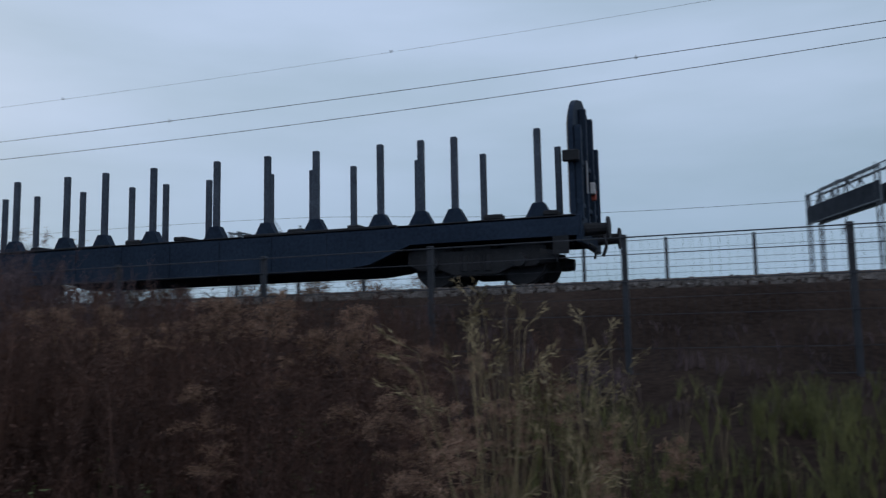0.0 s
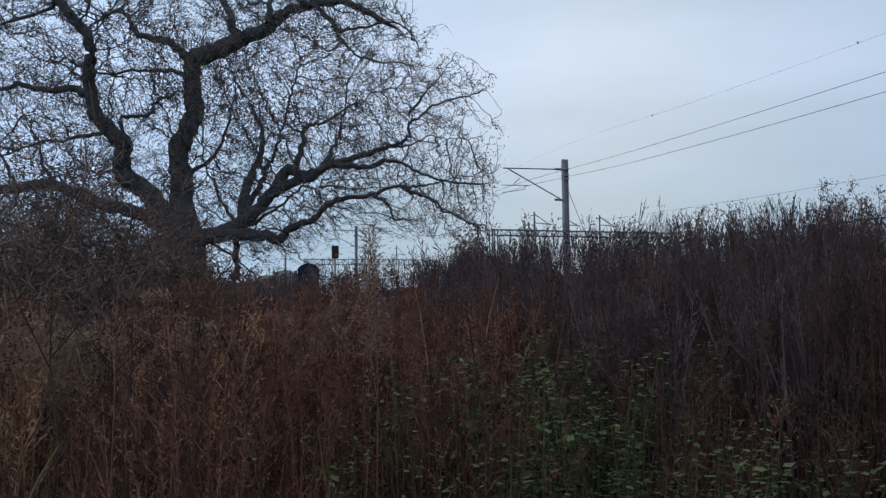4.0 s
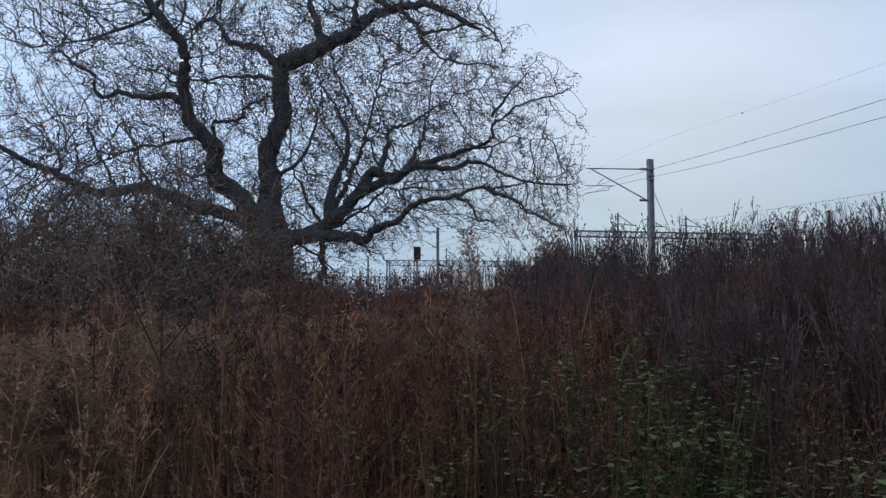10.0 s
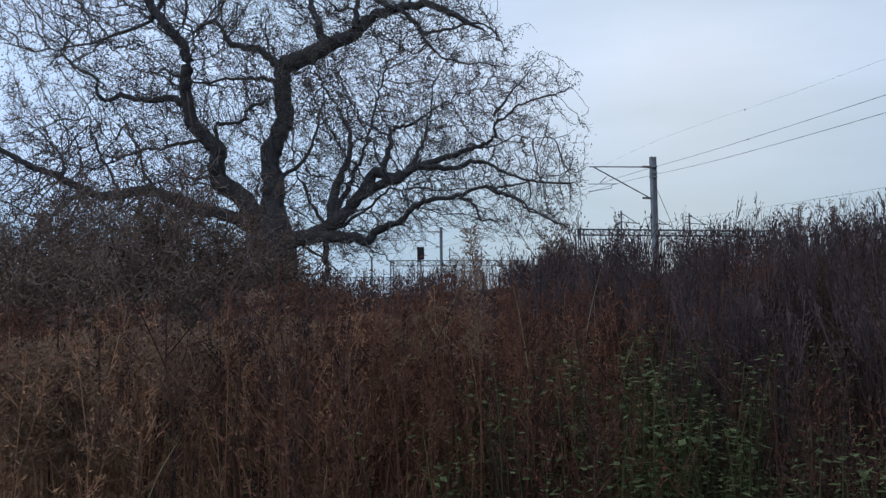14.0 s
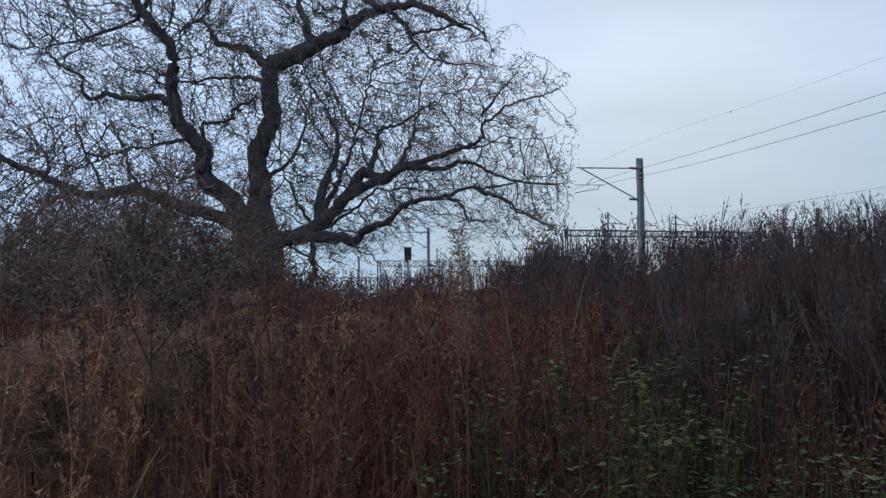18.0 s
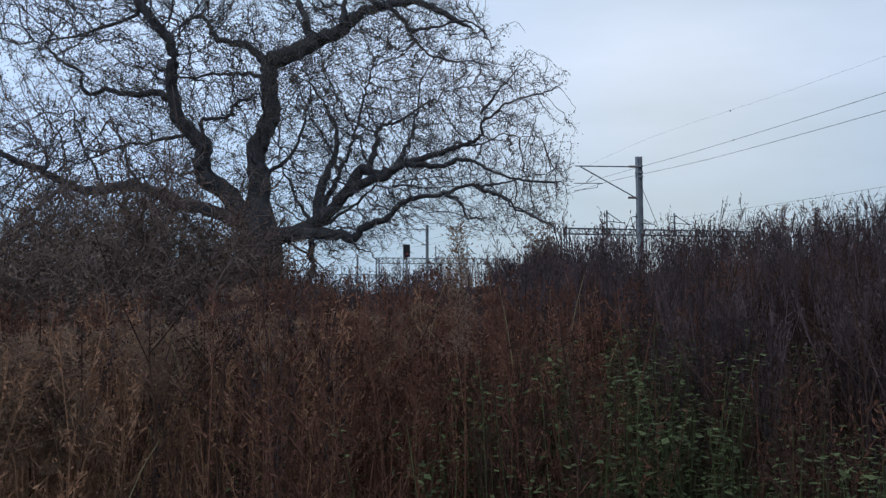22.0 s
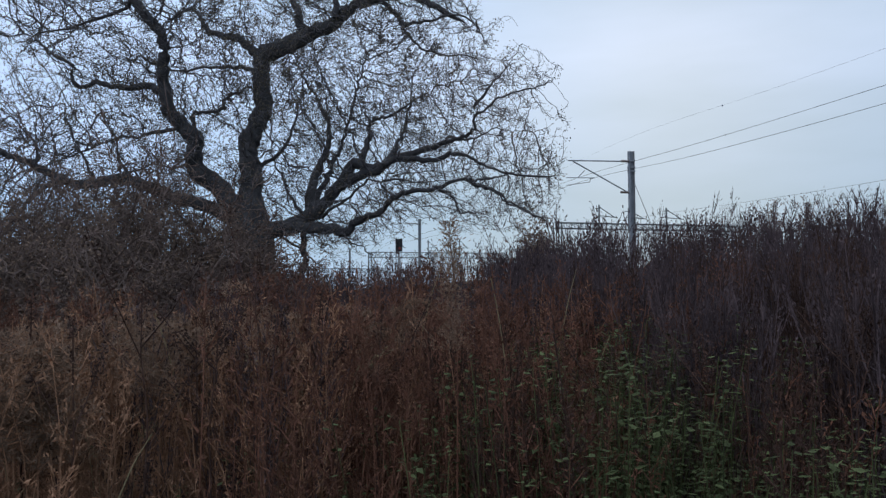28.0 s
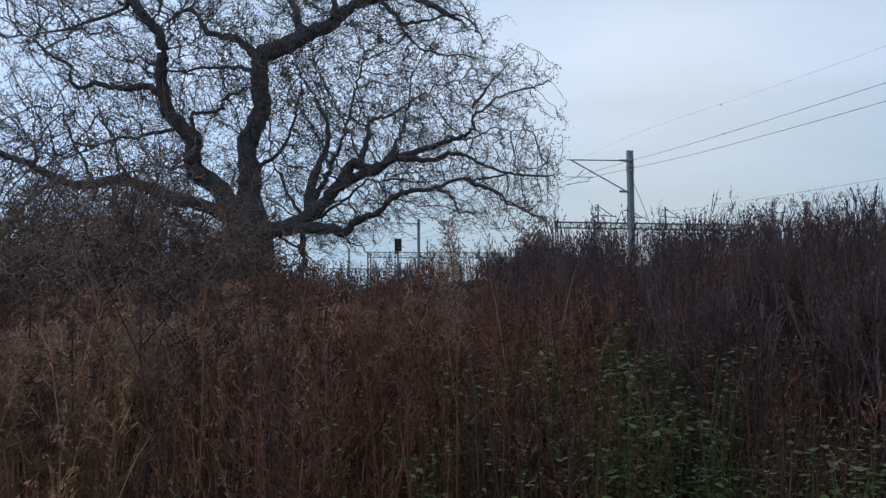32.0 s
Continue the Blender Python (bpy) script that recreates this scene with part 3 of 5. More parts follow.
def portal(a, b, top, depth, masts, label, deck=False, thick=1.0):
    """A lattice portal between two legs, a and b on the ground."""
    p = empty("portal_gantry", pose(a[0], a[1], 2.35))
    d = Vector((b[0] - a[0], b[1] - a[1], 0))
    n = d.length
    side = Vector((-d.y, d.x, 0)).normalized() * 0.32
    d.normalize()
    h = top - 2.35
    for at in (0.0, n):
        legs = rods(*[((d * at + side * s * 1.0 + d * q), (d * at + side * s + d * q + Vector((0, 0, h)))) for s in (-1, 1) for q in (-0.22, 0.22)], r=0.05)
        leg = part("leg", legs, GANTRY, p, "lattice leg")
        zs = np.arange(0.3, h - 0.3, 0.7)
        for i, z in enumerate(zs):
            for s in (-1, 1):
                q = 0.22 if i % 2 else -0.22
                brace("brace", d * at + side * s + d * q + Vector((0, 0, z)), d * at + side * s - d * q + Vector((0, 0, z + 0.7)), 0.022 * thick, leg, GANTRY)
    for z, s in ((h, -1), (h, 1), (h - depth, -1), (h - depth, 1)):
        part("chord", rods((d * -0.3 + side * s + Vector((0, 0, z)), d * (n + 0.3) + side * s + Vector((0, 0, z))), r=0.06 * thick), GANTRY, p)
    step = depth * 1.0
    for i in range(int(n / step)):
        for s in (-1, 1):
            q0, q1 = (h, h - depth) if i % 2 else (h - depth, h)
            brace("brace", d * (i * step) + side * s + Vector((0, 0, q0)), d * ((i + 1) * step) + side * s + Vector((0, 0, q1)), 0.035 * thick, p, GANTRY)
            brace("brace", d * (i * step) + side * s + Vector((0, 0, h)), d * (i * step) + side * s + Vector((0, 0, h - depth)), 0.035 * thick, p, GANTRY)
        brace("brace", d * (i * step) + side + Vector((0, 0, h)), d * ((i + 1) * step) - side + Vector((0, 0, h)), 0.035 * thick, p, GANTRY)
    if deck:
        for s in (-1, 1):
            bm = bmesh.new()
            lo, hi = Vector((0, 0, h - depth)), Vector((0, 0, h - depth * 0.42))
            o = side * s * 1.12
            v = [bm.verts.new(q) for q in (d * -0.2 + o + lo, d * (n + 0.2) + o + lo, d * (n + 0.2) + o + hi, d * -0.2 + o + hi)]
            bmesh.ops.solidify(bm, geom=[bm.faces.new(v)], thickness=0.04)
            part("side_plate", bm, STAKE, p, "dark steel side plate")
        for k in range(int(n / 0.45)):
            brace("baluster", d * (k * 0.45) + side * 1.05 + Vector((0, 0, h - 0.1)), d * (k * 0.45) + side * 1.05 + Vector((0, 0, h + 0.35)), 0.025, p, GANTRY)
        brace("hand_rail", side * 1.05 + Vector((0, 0, h + 0.35)), d * n + side * 1.05 + Vector((0, 0, h + 0.35)), 0.035 * thick, p, GANTRY)
    for at, up in masts:
        post = part("upright", rods((d * at + Vector((0, 0, h - depth)), d * at + Vector((0, 0, h + up))), r=0.07), GANTRY, p)
        part("arm", rods((d * at + Vector((0, 0, h + up * 0.9)), d * (at + 1.2) + Vector((0.2, 0, h + up * 0.35))), (d * at + Vector((0, 0, h + up * 0.42)), d * (at + 1.5) + Vector((0.2, 0, h + up * 0.33))), (d * (at - 0.35) + Vector((0, 0, h + up * 0.8)), d * (at + 0.1) + Vector((0, 0, h + up * 0.8))), r=0.035), GANTRY, post)
        part("hanger", rods((d * (at + 0.9) + Vector((0, 0, h - depth)), d * (at + 0.9) + Vector((-0.3, 0, h - depth - 1.1))), r=0.04), GANTRY, post)
    return tagged(p, label, "gantry", "portal gantries")


portal((-29.4, 46.0), (-29.4, 56.8), 8.95, 1.0, ((4.4, 1.9), (8.6, 1.6)), "grey steel lattice portal over the far tracks")
portal((5.3, 50.0), (7.6, 42.6), 9.4, 1.6, ((3.0, 0.3),), "grey lattice portal with a plated truss and railing", True)
portal((-60.0, 25.5), (-60.0, 42.0), 7.45, 0.45, ((3.6, 1.5), (6.2, 1.3), (9.6, 1.4)), "distant low lattice portal behind the weeds", False, 0.55)
portal((-122.0, 21.5), (-122.0, 42.0), 8.5, 0.8, ((4.0, 2.2), (9.0, 2.0), (14.0, 2.2)), "far lattice portal along the line", False, 0.7)
portal((-205.0, 22.0), (-205.0, 44.0), 9.0, 0.9, ((5.0, 2.2), (12.0, 2.0)), "far lattice portal along the line")
line_wire("far_wire", [(40, 49.5, 9.3), (5, 49.5, 9.05), (-12, 49.5, 9.35), (-29.4, 50.4, 10.45), (-60, 49.5, 10.6), (-90, 49.5, 11.3), (-130, 49.5, 12.0)], 0.012, "thin wire over the far tracks")


def signal():
    s = empty("railway_signal", pose(-66.0, 14.0, 2.35))
    part("post", rods(((0, 0, 0), (0, 0, 3.2)), r=0.07, sides=10), STEEL, s, "grey tubular post")
    head = part("head", boxes((-0.14, 0.14, -0.24, 0.24, 3.1, 4.05), bevel=0.04), BLACK, s, "black signal head")
    part("backplate", boxes((0.13, 0.16, -0.29, 0.29, 3.05, 4.1), bevel=0.012), BLACK, head)
    for z in (3.3, 3.58, 3.86):
        part("hood", rod(bmesh.new(), (0.16, 0, z), (0.4, 0, z), 0.13, 0.14, 14), BLACK, head)
    part("red_lens", rod(bmesh.new(), (0.40, 0, 3.3), (0.42, 0, 3.3), 0.1, None, 14), RED_GLOW, head, "lit red lens")
    part("ladder", rods(((-0.3, -0.15, 0), (-0.3, -0.15, 3.4)), ((-0.3, 0.15, 0), (-0.3, 0.15, 3.4)), *[((-0.3, -0.15, z), (-0.3, 0.15, z)) for z in np.arange(0.3, 3.3, 0.3)], r=0.018), STEEL, s)
    tagged(s, "black railway signal on a grey post showing red", "railway signal")


signal()


# ---- fences ----
def fence(name, y, x0, step, count, top, height, post_w, wires, label, fine):
    f = empty(name, pose(x0, y, top - height))
    post = part("post", boxes((-post_w / 2, post_w / 2, -post_w / 2, post_w / 2, -0.4, height + 0.03), bevel=0.008), DARK_STEEL, f)
    panel = []
    for z, r in wires:
        panel.append(rods(((0, -0.05, z), (-step, -0.05, z)), r=r, sides=5))
    first = [part("wire", bm, DARK_STEEL, f) for bm in panel]
    bag = Bag()
    for q in np.arange(0.1, step, fine):
        bag.add(*tube(np.array([[-q, -0.056, 0.05], [-q, -0.056, height - 0.02]]), [0.0014, 0.0014], 3))
    mesh = tagged(bag.made("mesh", DARK_STEEL, f), kind="stuff")
    for k in range(1, count):
        again(post, pose(-k * step, 0, 0), f)
        for one in first:
            again(one, pose(-k * step, 0, 0), f)
        again(mesh, pose(-k * step, 0, 0), f)
    return tagged(f, label, "fence")


fence("mesh_fence", 10.5, 4.1, 2.5, 20, 2.84, 1.75, 0.072, [(1.74, 0.009), (1.53, 0.006), (1.36, 0.003), (1.2, 0.006), (1.0, 0.003), (0.8, 0.004), (0.4, 0.004), (0.1, 0.004)],
      "dark steel mesh fence with square posts", 0.1)
fence("far_fence", 27.0, 9.0, 2.6, 22, 4.75, 2.4, 0.1, [(2.38, 0.011), (2.05, 0.005), (1.7, 0.005), (1.3, 0.005), (0.9, 0.005), (0.4, 0.005)], "tall mesh fence beyond the track", 0.3)


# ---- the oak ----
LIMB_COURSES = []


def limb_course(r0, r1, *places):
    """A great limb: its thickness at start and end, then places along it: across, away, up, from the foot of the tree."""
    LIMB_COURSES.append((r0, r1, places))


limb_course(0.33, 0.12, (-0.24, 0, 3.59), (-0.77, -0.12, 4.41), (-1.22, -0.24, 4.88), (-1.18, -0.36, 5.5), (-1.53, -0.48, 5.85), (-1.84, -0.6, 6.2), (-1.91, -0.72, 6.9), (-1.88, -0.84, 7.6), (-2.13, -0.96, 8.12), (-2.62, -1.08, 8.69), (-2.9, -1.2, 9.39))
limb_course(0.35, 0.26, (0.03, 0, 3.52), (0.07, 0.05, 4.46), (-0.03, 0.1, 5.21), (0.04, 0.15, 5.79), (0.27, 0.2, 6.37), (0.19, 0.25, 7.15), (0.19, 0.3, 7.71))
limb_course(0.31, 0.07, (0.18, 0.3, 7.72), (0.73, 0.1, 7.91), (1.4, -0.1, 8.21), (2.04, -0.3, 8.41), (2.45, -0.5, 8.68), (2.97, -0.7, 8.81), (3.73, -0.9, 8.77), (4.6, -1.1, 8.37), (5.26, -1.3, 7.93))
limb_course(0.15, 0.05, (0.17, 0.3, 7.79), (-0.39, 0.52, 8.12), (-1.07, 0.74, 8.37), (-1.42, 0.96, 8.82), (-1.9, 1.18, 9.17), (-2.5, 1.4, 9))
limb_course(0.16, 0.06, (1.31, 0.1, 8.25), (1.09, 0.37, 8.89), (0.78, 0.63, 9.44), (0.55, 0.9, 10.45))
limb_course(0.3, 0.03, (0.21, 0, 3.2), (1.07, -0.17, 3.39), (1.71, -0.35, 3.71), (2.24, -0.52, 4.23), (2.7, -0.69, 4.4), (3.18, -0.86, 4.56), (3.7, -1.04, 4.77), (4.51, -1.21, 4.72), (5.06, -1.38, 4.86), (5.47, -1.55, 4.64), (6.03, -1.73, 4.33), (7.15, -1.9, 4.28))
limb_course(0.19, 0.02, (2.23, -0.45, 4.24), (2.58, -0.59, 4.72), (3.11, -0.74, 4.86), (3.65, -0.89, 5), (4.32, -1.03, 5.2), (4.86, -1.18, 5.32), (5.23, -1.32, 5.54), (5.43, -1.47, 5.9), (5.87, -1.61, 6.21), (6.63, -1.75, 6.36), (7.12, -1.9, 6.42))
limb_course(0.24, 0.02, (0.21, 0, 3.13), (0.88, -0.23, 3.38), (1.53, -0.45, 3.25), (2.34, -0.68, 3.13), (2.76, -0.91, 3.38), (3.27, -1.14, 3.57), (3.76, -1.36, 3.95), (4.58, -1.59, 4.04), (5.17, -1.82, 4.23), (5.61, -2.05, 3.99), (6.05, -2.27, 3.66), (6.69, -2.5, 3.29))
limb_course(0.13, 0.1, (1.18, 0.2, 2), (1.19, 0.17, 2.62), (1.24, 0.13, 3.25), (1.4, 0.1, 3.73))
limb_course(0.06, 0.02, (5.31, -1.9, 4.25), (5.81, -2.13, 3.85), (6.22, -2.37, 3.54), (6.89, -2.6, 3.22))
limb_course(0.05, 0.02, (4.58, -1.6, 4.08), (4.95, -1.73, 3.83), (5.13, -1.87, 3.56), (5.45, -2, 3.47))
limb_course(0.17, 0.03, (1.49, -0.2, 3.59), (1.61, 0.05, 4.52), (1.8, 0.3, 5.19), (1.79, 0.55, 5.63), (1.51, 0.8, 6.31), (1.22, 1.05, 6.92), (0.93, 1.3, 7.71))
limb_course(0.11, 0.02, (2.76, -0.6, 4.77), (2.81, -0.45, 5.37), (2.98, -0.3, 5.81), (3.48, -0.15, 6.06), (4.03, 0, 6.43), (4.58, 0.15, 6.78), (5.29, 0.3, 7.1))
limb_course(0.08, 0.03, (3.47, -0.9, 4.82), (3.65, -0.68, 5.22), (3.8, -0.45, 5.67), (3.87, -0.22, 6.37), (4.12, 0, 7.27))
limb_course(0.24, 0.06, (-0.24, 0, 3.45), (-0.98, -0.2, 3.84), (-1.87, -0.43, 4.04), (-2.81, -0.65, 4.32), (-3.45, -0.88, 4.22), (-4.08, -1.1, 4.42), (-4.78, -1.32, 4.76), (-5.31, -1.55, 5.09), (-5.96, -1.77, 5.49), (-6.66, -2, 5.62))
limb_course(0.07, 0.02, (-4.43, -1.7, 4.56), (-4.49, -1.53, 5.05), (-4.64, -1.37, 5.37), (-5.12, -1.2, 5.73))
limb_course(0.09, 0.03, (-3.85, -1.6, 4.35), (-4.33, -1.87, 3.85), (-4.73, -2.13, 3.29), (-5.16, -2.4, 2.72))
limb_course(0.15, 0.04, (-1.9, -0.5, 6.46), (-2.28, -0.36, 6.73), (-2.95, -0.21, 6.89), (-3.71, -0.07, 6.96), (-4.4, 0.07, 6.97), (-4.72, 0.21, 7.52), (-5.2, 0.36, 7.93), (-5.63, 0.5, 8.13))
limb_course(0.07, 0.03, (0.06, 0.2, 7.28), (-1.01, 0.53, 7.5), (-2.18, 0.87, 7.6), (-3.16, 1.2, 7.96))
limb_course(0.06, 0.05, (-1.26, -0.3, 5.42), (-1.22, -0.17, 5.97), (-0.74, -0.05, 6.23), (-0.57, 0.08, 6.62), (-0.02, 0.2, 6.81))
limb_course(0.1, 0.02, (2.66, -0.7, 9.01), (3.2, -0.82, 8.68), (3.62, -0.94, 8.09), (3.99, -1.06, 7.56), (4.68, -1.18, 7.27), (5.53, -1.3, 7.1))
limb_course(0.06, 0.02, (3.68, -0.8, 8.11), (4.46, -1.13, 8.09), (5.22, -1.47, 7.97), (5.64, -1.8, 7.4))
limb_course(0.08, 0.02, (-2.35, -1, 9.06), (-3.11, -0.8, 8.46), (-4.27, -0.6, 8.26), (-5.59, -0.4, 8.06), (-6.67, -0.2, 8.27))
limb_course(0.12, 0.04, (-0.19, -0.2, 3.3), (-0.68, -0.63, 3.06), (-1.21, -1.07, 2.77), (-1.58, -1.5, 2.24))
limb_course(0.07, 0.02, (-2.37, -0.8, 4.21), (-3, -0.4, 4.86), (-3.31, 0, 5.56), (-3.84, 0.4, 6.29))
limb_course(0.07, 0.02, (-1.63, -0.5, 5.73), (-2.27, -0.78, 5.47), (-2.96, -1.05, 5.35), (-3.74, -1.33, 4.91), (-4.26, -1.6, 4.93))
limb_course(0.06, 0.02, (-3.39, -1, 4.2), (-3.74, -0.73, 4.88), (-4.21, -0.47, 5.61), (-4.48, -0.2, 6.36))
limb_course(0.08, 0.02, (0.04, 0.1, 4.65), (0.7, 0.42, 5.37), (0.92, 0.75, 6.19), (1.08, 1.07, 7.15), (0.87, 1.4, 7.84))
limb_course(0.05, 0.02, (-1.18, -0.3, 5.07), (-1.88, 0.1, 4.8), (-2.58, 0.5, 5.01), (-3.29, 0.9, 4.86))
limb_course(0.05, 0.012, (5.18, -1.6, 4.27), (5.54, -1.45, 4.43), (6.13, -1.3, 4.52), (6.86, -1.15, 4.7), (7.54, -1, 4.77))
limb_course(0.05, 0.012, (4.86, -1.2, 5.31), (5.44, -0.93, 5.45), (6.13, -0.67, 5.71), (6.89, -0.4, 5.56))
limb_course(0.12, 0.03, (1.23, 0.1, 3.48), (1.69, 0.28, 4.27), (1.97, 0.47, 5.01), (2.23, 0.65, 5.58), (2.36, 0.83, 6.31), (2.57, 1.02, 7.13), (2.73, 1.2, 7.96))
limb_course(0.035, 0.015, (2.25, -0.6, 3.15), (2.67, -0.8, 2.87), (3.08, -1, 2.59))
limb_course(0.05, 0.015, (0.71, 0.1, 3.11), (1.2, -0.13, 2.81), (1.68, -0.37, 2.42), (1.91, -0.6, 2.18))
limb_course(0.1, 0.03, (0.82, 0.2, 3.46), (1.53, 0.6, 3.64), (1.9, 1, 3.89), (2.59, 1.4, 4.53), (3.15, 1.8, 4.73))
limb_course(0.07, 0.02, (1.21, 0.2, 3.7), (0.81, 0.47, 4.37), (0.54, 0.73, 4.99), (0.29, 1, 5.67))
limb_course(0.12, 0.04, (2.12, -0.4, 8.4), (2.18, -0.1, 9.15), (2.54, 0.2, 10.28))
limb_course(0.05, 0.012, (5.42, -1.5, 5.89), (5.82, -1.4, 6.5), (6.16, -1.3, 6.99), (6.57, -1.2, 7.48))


def shoots(wood, starts, ways, lengths, radii, level, rng, droop, many, root):
    """Crooked branches and, from them, their side branches, level by level. wood gathers (points, radii, root). Returns the tips and their directions."""
    steps, n = (4, 3, 1)[level], len(starts)
    p, d, pts = starts, units(ways), [starts]
    for k in range(steps):
        d = units(d + rng.normal(0, (0.34, 0.46, 0.58)[level], (n, 3)) + np.array([0, 0, droop]))
        p = p + d * lengths[:, None] / steps
        pts.append(p)
    pts = np.stack(pts, 1)
    end = (0.0075, 0.0048, 0.0034)[level]
    wood.append((pts, radii[:, None] + (end - radii[:, None]) * np.linspace(0, 1, steps + 1), root))
    if level == 2:
        return pts[:, -1], d
    row = np.repeat(np.arange(n), many[level])
    s = rng.uniform(0.12, 0.999, len(row))
    i = (s * steps).astype(int)
    a, b = pts[row, i], pts[row, i + 1]
    along = units(b - a)
    off = units(cross(along, rng.normal(size=along.shape)))
    turn = rng.uniform(0.5, 1.15, len(row))[:, None]
    return shoots(wood, a + (b - a) * (s * steps - i)[:, None], along * np.cos(turn) + off * np.sin(turn),
                  lengths[row] * rng.uniform(0.34, 0.62, len(row)) * (1.15 - 0.45 * s), np.maximum(radii[row] * 0.5, end * 1.3), level + 1, rng, droop, many, root[row])


def crown_twigs(runs, rng, spacing, reach, wood, skip=0.25, many=(9, 6), tip=0.7):
    """Side branches along limbs. runs: (points, radii). tip: how much shorter they get towards the limb's end."""
    starts, ways, radii_at, size = [], [], [], []
    for pts, radii in runs:
        seg = np.linalg.norm(np.diff(pts, axis=0), axis=1)
        total = seg.sum()
        cum = np.concatenate([[0], np.cumsum(seg)])
        n = int(total * (1 - skip) / spacing) + 2
        s = np.clip(np.linspace(total * skip, total, n) + rng.normal(0, spacing * 0.3, n), 1e-3, total - 1e-3)
        i = np.clip(np.searchsorted(cum, s) - 1, 0, len(seg) - 1)
        along = units(pts[i + 1] - pts[i])
        off = units(cross(along, rng.normal(size=along.shape)))
        turn = np.where(s < total * 0.95, rng.uniform(0.4, 1.2, n), rng.uniform(0, 0.4, n))[:, None]
        starts.append(pts[i] + (pts[i + 1] - pts[i]) * ((s - cum[i]) / seg[i])[:, None])
        ways.append(along * np.cos(turn) + off * np.sin(turn) + np.array([0, 0, 0.12]))
        radii_at.append(np.minimum(0.02, np.asarray(radii)[i] * 0.6))
        size.append(1 + tip * 0.5 - tip * s / total)
    starts, ways, radii_at, size = (np.concatenate(v) for v in (starts, ways, radii_at, size))
    return shoots(wood, starts, ways, reach * rng.uniform(0.55, 1.2, len(starts)) * size, radii_at, 0, rng, 0.03, many, np.arange(len(starts)))


def twig_tubes(bag, wood):
    for pts, rad, root in wood:
        bag.add(*tubes(pts, rad, 3))


def crown_room(p):
    """Whether places lie inside the oak's crown."""
    x, y, z = p[:, 0], p[:, 1], p[:, 2]
    right = np.interp(z, [2.6, 3.0, 3.4, 3.85, 4.5, 5.0, 5.7, 6.3, 6.8, 7.2, 7.6, 8.6, 9.2, 12.5], [5.8, 6.6, 7.0, 7.3, 7.6, 7.8, 7.1, 6.6, 7.4, 7.0, 5.8, 5.5, 5.1, 2.0])
    right = right + 0.3 * np.sin(3.1 * z + 2.0 * y) + 0.22 * np.sin(5.3 * z - 1.7 * y + 1.0)
    left = np.interp(z, [2.2, 4.5, 6.4, 6.7, 7.7, 8.0, 10.0, 12.5], [-8.0, -8.5, -7.6, -5.3, -5.2, -7.0, -6.5, -3.0])
    low = np.interp(x, [-8, -6, -2, 0, 0.8, 2.0, 3.0, 4.0, 5.0, 7.5], [2.6, 2.7, 3.6, 4.2, 3.2, 2.55, 2.8, 3.6, 3.3, 3.2])
    deep = 4.2 * np.sqrt(np.clip(1 - ((x + 0.2) / 8.6) ** 2, 0, 1)) * np.sqrt(np.clip(1 - ((z - 6.0) / 7.5) ** 2, 0, 1))
    return (x < right) & (x > left) & (z > low) & (np.abs(y + 0.3) < deep)


def grow_crown(nodes, rng, count, near=1.7, done=0.25, step=0.14):
    """Branches that grow from the limbs' places towards free room in the crown, until it is evenly filled. Returns the places, each one's parent, and the first new index."""
    goals = rng.uniform((-8.5, -4.6, 2.3), (8.0, 4.2, 11.0), (count, 3))
    tufts = rng.uniform((-8.5, -4.6, 2.3), (8.0, 4.2, 11.0), (900, 3))
    bunched = rng.random(count) < 0.6
    goals[bunched] = tufts[rng.integers(0, 900, int(bunched.sum()))] + rng.normal(0, 0.36, (int(bunched.sum()), 3))
    open_air = (goals[:, 0] > -1.2) & (goals[:, 0] < 0.0) & (goals[:, 2] < 6.2) & (rng.random(count) < 0.7)
    goals = goals[crown_room(goals) & ~open_air]
    pos, parent = nodes.copy(), np.full(len(nodes), -1)
    head = np.zeros((len(nodes), 3))
    first = len(nodes)
    gap = np.full(len(goals), 1e9)
    owner = np.zeros(len(goals), int)
    fresh = np.arange(first)
    for turn in range(80):
        for part_ids in np.array_split(fresh, max(1, len(fresh) // 400)):
            q = pos[part_ids]
            d = (q * q).sum(1)[None] - 2 * goals @ q.T
            k = d.argmin(1)
            d = np.sqrt(np.maximum(d[np.arange(len(goals)), k] + (goals * goals).sum(1), 0))
            better = d < gap
            gap[better], owner[better] = d[better], part_ids[k[better]]
        keep = gap > done
        goals, gap, owner = goals[keep], gap[keep], owner[keep]
        pull = gap < near
        if not pull.any():
            break
        way = units(goals[pull] - pos[owner[pull]])
        who, where = np.unique(owner[pull], return_inverse=True)
        total = np.zeros((len(who), 3))
        np.add.at(total, where, way)
        away = units(pos[who] - np.array([0, 0, 4.2]))
        way = units(units(total) + head[who] * 0.3 + away * 0.28 + rng.normal(0, 0.33, (len(who), 3)))
        inside = (pos[who] + way * step)[:, 0] < 7.5
        who, way = who[inside], way[inside]
        if not len(who):
            break
        fresh = np.arange(len(pos), len(pos) + len(who))
        pos = np.vstack([pos, pos[who] + way * step])
        head = np.vstack([head, way])
        parent = np.concatenate([parent, who])
    return pos, parent, first


